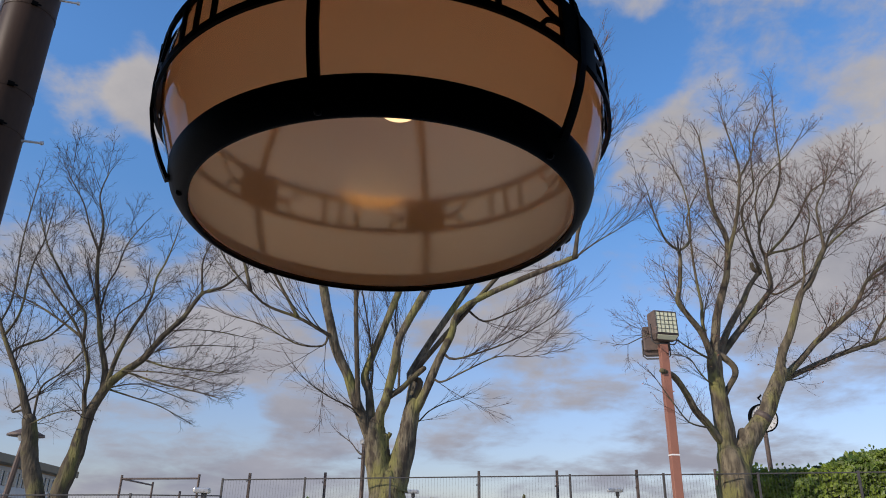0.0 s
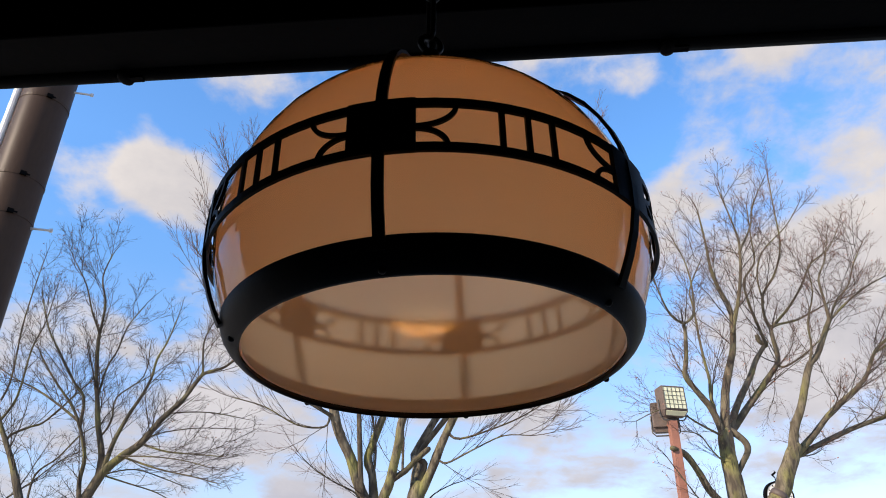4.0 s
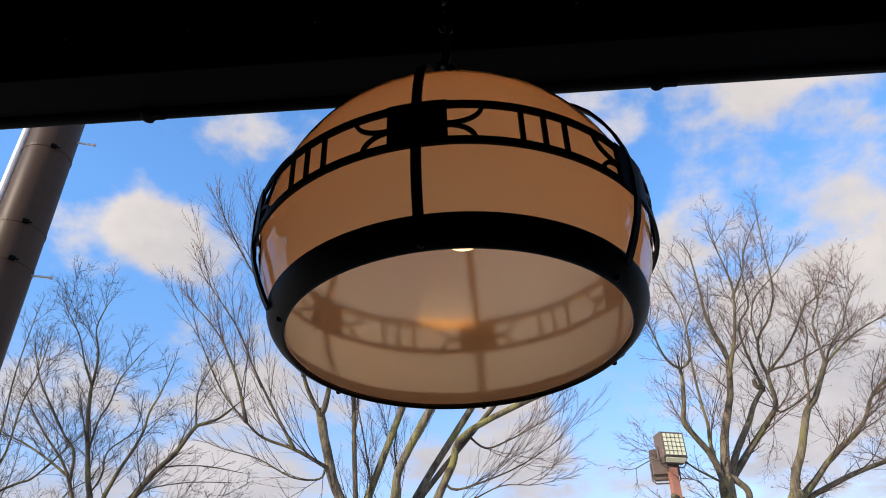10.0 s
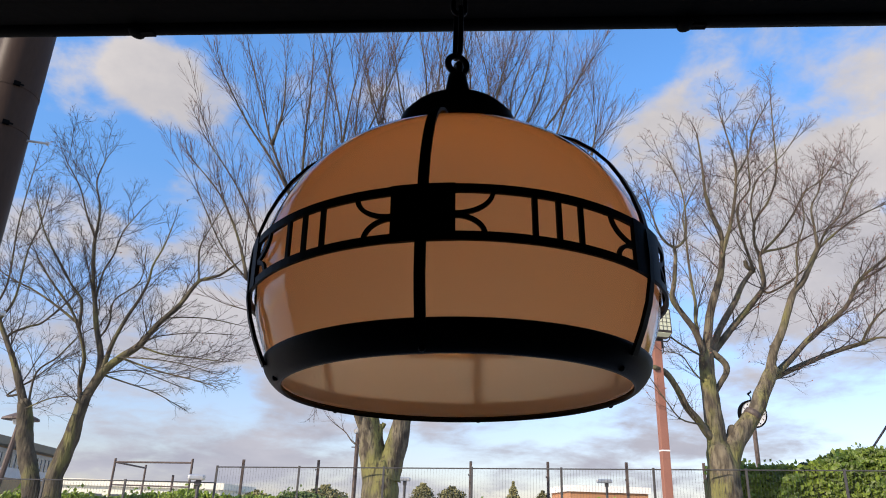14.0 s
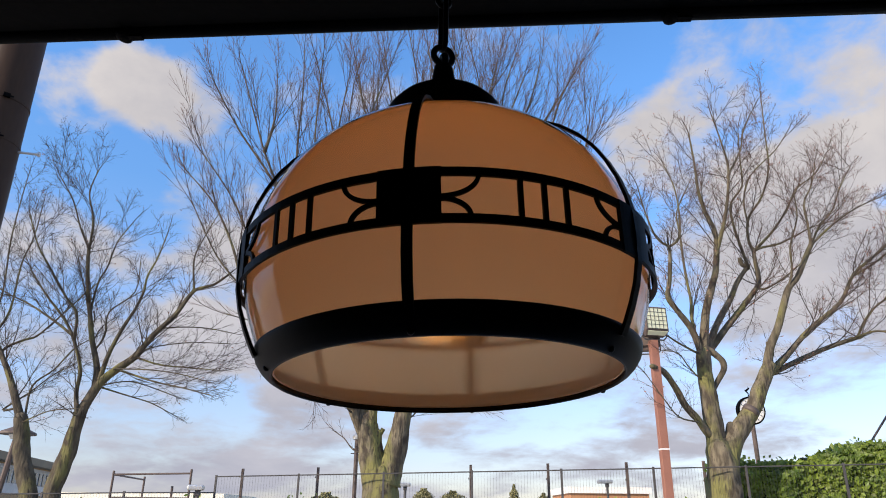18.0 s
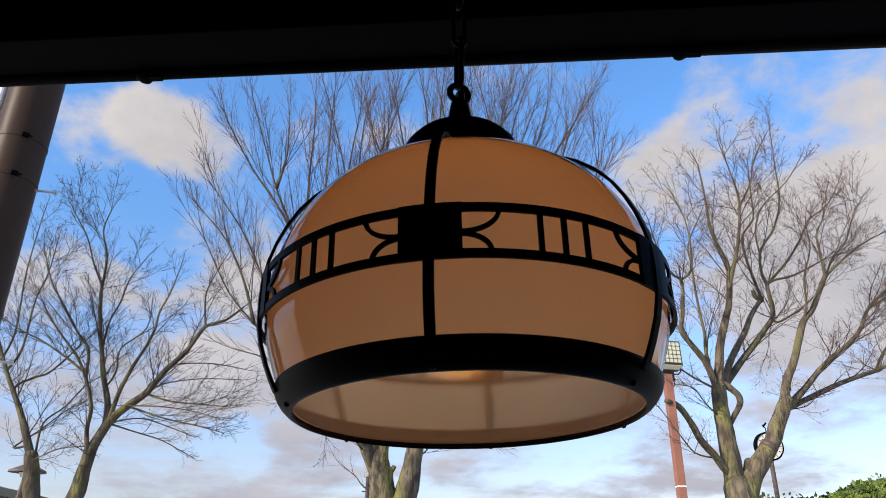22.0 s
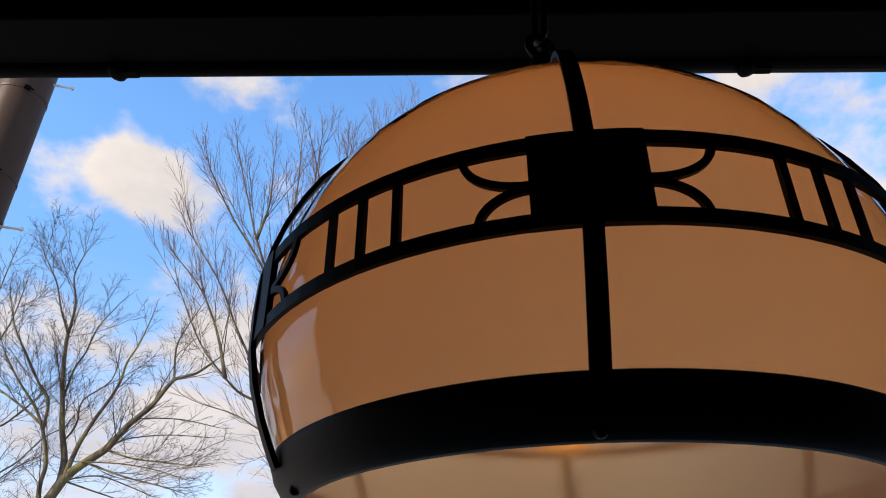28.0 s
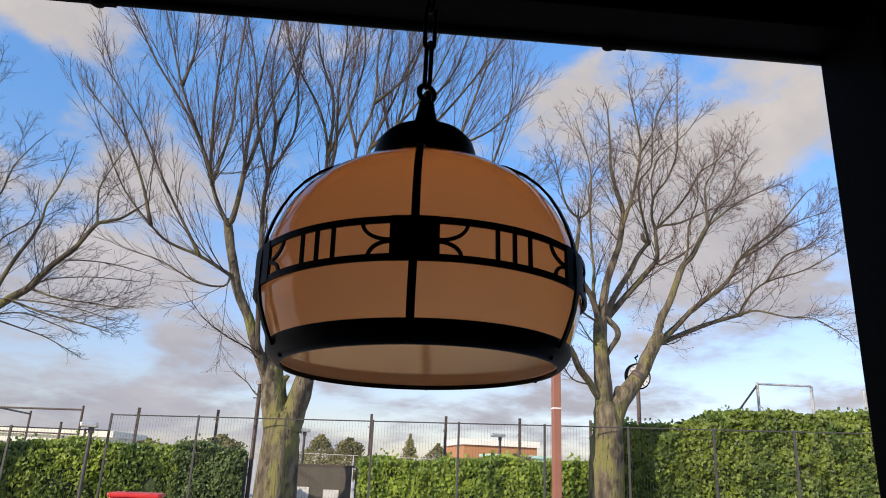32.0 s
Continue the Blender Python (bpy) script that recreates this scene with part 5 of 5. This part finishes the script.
part("pole", tube([(-0.28, 0, 0), (-0.16, 0, 1.6), (0.0, 0, 3.05)], 0.06, 8), POST_BROWN, o)
part("hood", lathe([(0.0, 3.22), (0.10, 3.2), (0.36, 3.08), (0.37, 3.04), (0.0, 3.06)], 20), POST_BROWN, o)
part("globe", lathe([(0.0, 2.92), (0.12, 2.95), (0.16, 3.04), (0.0, 3.05)], 16), WHITE_PLASTIC, o)

ck = thing("post_clock", (7.80, 15.5, 0), "round white-faced clock in a dark ring on a slim post", "clock")
part("pole", tube([(0, 0, 0), (0, 0, 3.55)], 0.05, 10), POST_BROWN, ck)
rot = pose(0, 0, 3.84, 90, 0, 0)
part("case", lathe([(0.0, -0.08), (0.30, -0.08), (0.325, -0.06), (0.325, 0.06), (0.29, 0.075), (0.29, 0.06), (0.0, 0.06)], 36), DARK_STEEL, ck, "dark ring").matrix_basis = rot
part("face", lathe([(0.0, 0.063), (0.288, 0.063)], 36), PAPER, ck, "white dial").matrix_basis = rot
for a, ln in ((40, 0.16), (-75, 0.23)):
    part("pointer", box((-0.012, -0.068, 0), (0.012, -0.064, ln)), DARK_STEEL, ck).matrix_basis = pose(0, 0, 3.84, 0, a, 0)
for k in range(12):
    part("hour_mark", box((-0.008, -0.068, 0.22), (0.008, -0.064, 0.265)), DARK_STEEL, ck).matrix_basis = pose(0, 0, 3.84, 0, 30 * k, 0)
# Bent taper standing in for a small bird on the clock.
part("finial", tube([(0, 0, 4.16), (0, 0, 4.24), (-0.05, 0, 4.30), (0.03, 0, 4.36), (0.01, 0, 4.40)], [0.012, 0.012, 0.03, 0.02, 0.006], 6), DARK_STEEL, ck, "small bird-shaped finial")

o = thing("red_cabinet", (-2.18, 9.0, 0), "bright red painted metal cabinet standing before the fence", "cabinet")
part("body", box((-0.29, -0.2, 0.0), (0.29, 0.2, 0.955), 0.02), RED, o)
part("lid", box((-0.305, -0.215, 0.955), (0.305, 0.215, 1.005), 0.015), RED, o)

o = thing("screen_gate", (0.15, 15.5, 0), "grey-brown netted gate behind the tree", "gate")
part("panel", box((-0.85, -0.02, 0.0), (0.75, 0.02, 1.38)), material("grey_brown_net", (0.14, 0.125, 0.10), (0.10, 0.09, 0.075), rough=0.9, scale=3, fine=60), o)
part("top_bar", box((-0.9, -0.03, 1.38), (0.8, 0.03, 1.42)), POST_BROWN, o)
part("notice", box((-0.55, -0.035, 0.55), (-0.16, -0.022, 0.94)), PAPER, o, "white notice sheet")
part("notice", box((0.15, -0.035, 0.55), (0.49, -0.022, 0.90)), PAPER, o, "white notice sheet")

rl = thing("rail_fence", (0, 30, 0), "pale low rail fence far behind the hedge", "fence")
for i in range(9):
    part("post", box((-6 + 2.6 * i, -0.02, 0), (-5.96 + 2.6 * i, 0.02, 1.78)), PALE_TRIM, rl)
part("rail", box((-6, -0.02, 1.78), (15, 0.02, 1.80)), PALE_TRIM, rl)


def round_tree(name, x, y, w, h, label, conifer=False, seed=1):
    o = thing(name, (x, y, 0), label, "tree", group="far evergreens")
    r = random.Random(seed)
    part("trunk", tube([(0, 0, 0), (0, 0, h * 0.7)], [0.14, 0.05], 6), BARK, o)
    bm = bmesh.new()
    for k in range(5000):
        f = r.random()
        if conifer:
            rad = w / 2 * (1 - f) ** 0.8 * (0.75 + 0.25 * math.sin(f * 40))
        else:
            rad = w / 2 * math.sqrt(max(0.02, 1 - (2 * f - 0.9) ** 2)) * (0.8 + 0.25 * math.sin(f * 9 + seed) + 0.2 * r.random())
        a = r.uniform(0, 2 * math.pi)
        q = rad * (0.55 + 0.45 * r.random())
        p = Vector((q * math.cos(a), q * math.sin(a), h * (0.22 + 0.78 * f) + r.uniform(-0.1, 0.1)))
        s2 = w * 0.024 * r.uniform(0.6, 1.3)
        n = Vector((r.uniform(-1, 1), r.uniform(-1, 1), r.uniform(0, 1))).normalized()
        u = n.orthogonal().normalized()
        v = n.cross(u)
        bm.faces.new([bm.verts.new(p + c) for c in (u * s2, v * s2 * 0.7, -u * s2, -v * s2 * 0.7)])
    part("crown", bm, FAR_GREEN, o)["kind"] = "stuff"


round_tree("far_conifer", 5.6, 40, 2.0, 3.15, "small pointed conifer beyond the hedge", True, 21)
round_tree("far_conifer", 7.6, 42, 2.0, 2.75, "low dark evergreen beyond the hedge", False, 22)
round_tree("far_tree", 0.6, 41, 2.4, 2.9, "rounded olive-green tree beyond the hedge", False, 23)
round_tree("far_tree", 2.2, 40, 2.6, 2.75, "rounded olive-green tree beyond the hedge", False, 24)
round_tree("far_tree", -3.6, 30, 2.4, 2.3, "low brown-green shrub beyond the hedge", False, 25)
round_tree("far_tree", 18.0, 60, 3.0, 3.0, "low olive-green tree before the hall", False, 26)
round_tree("far_tree", -8.5, 40, 3.0, 2.2, "low olive-green tree before the long building", False, 27)
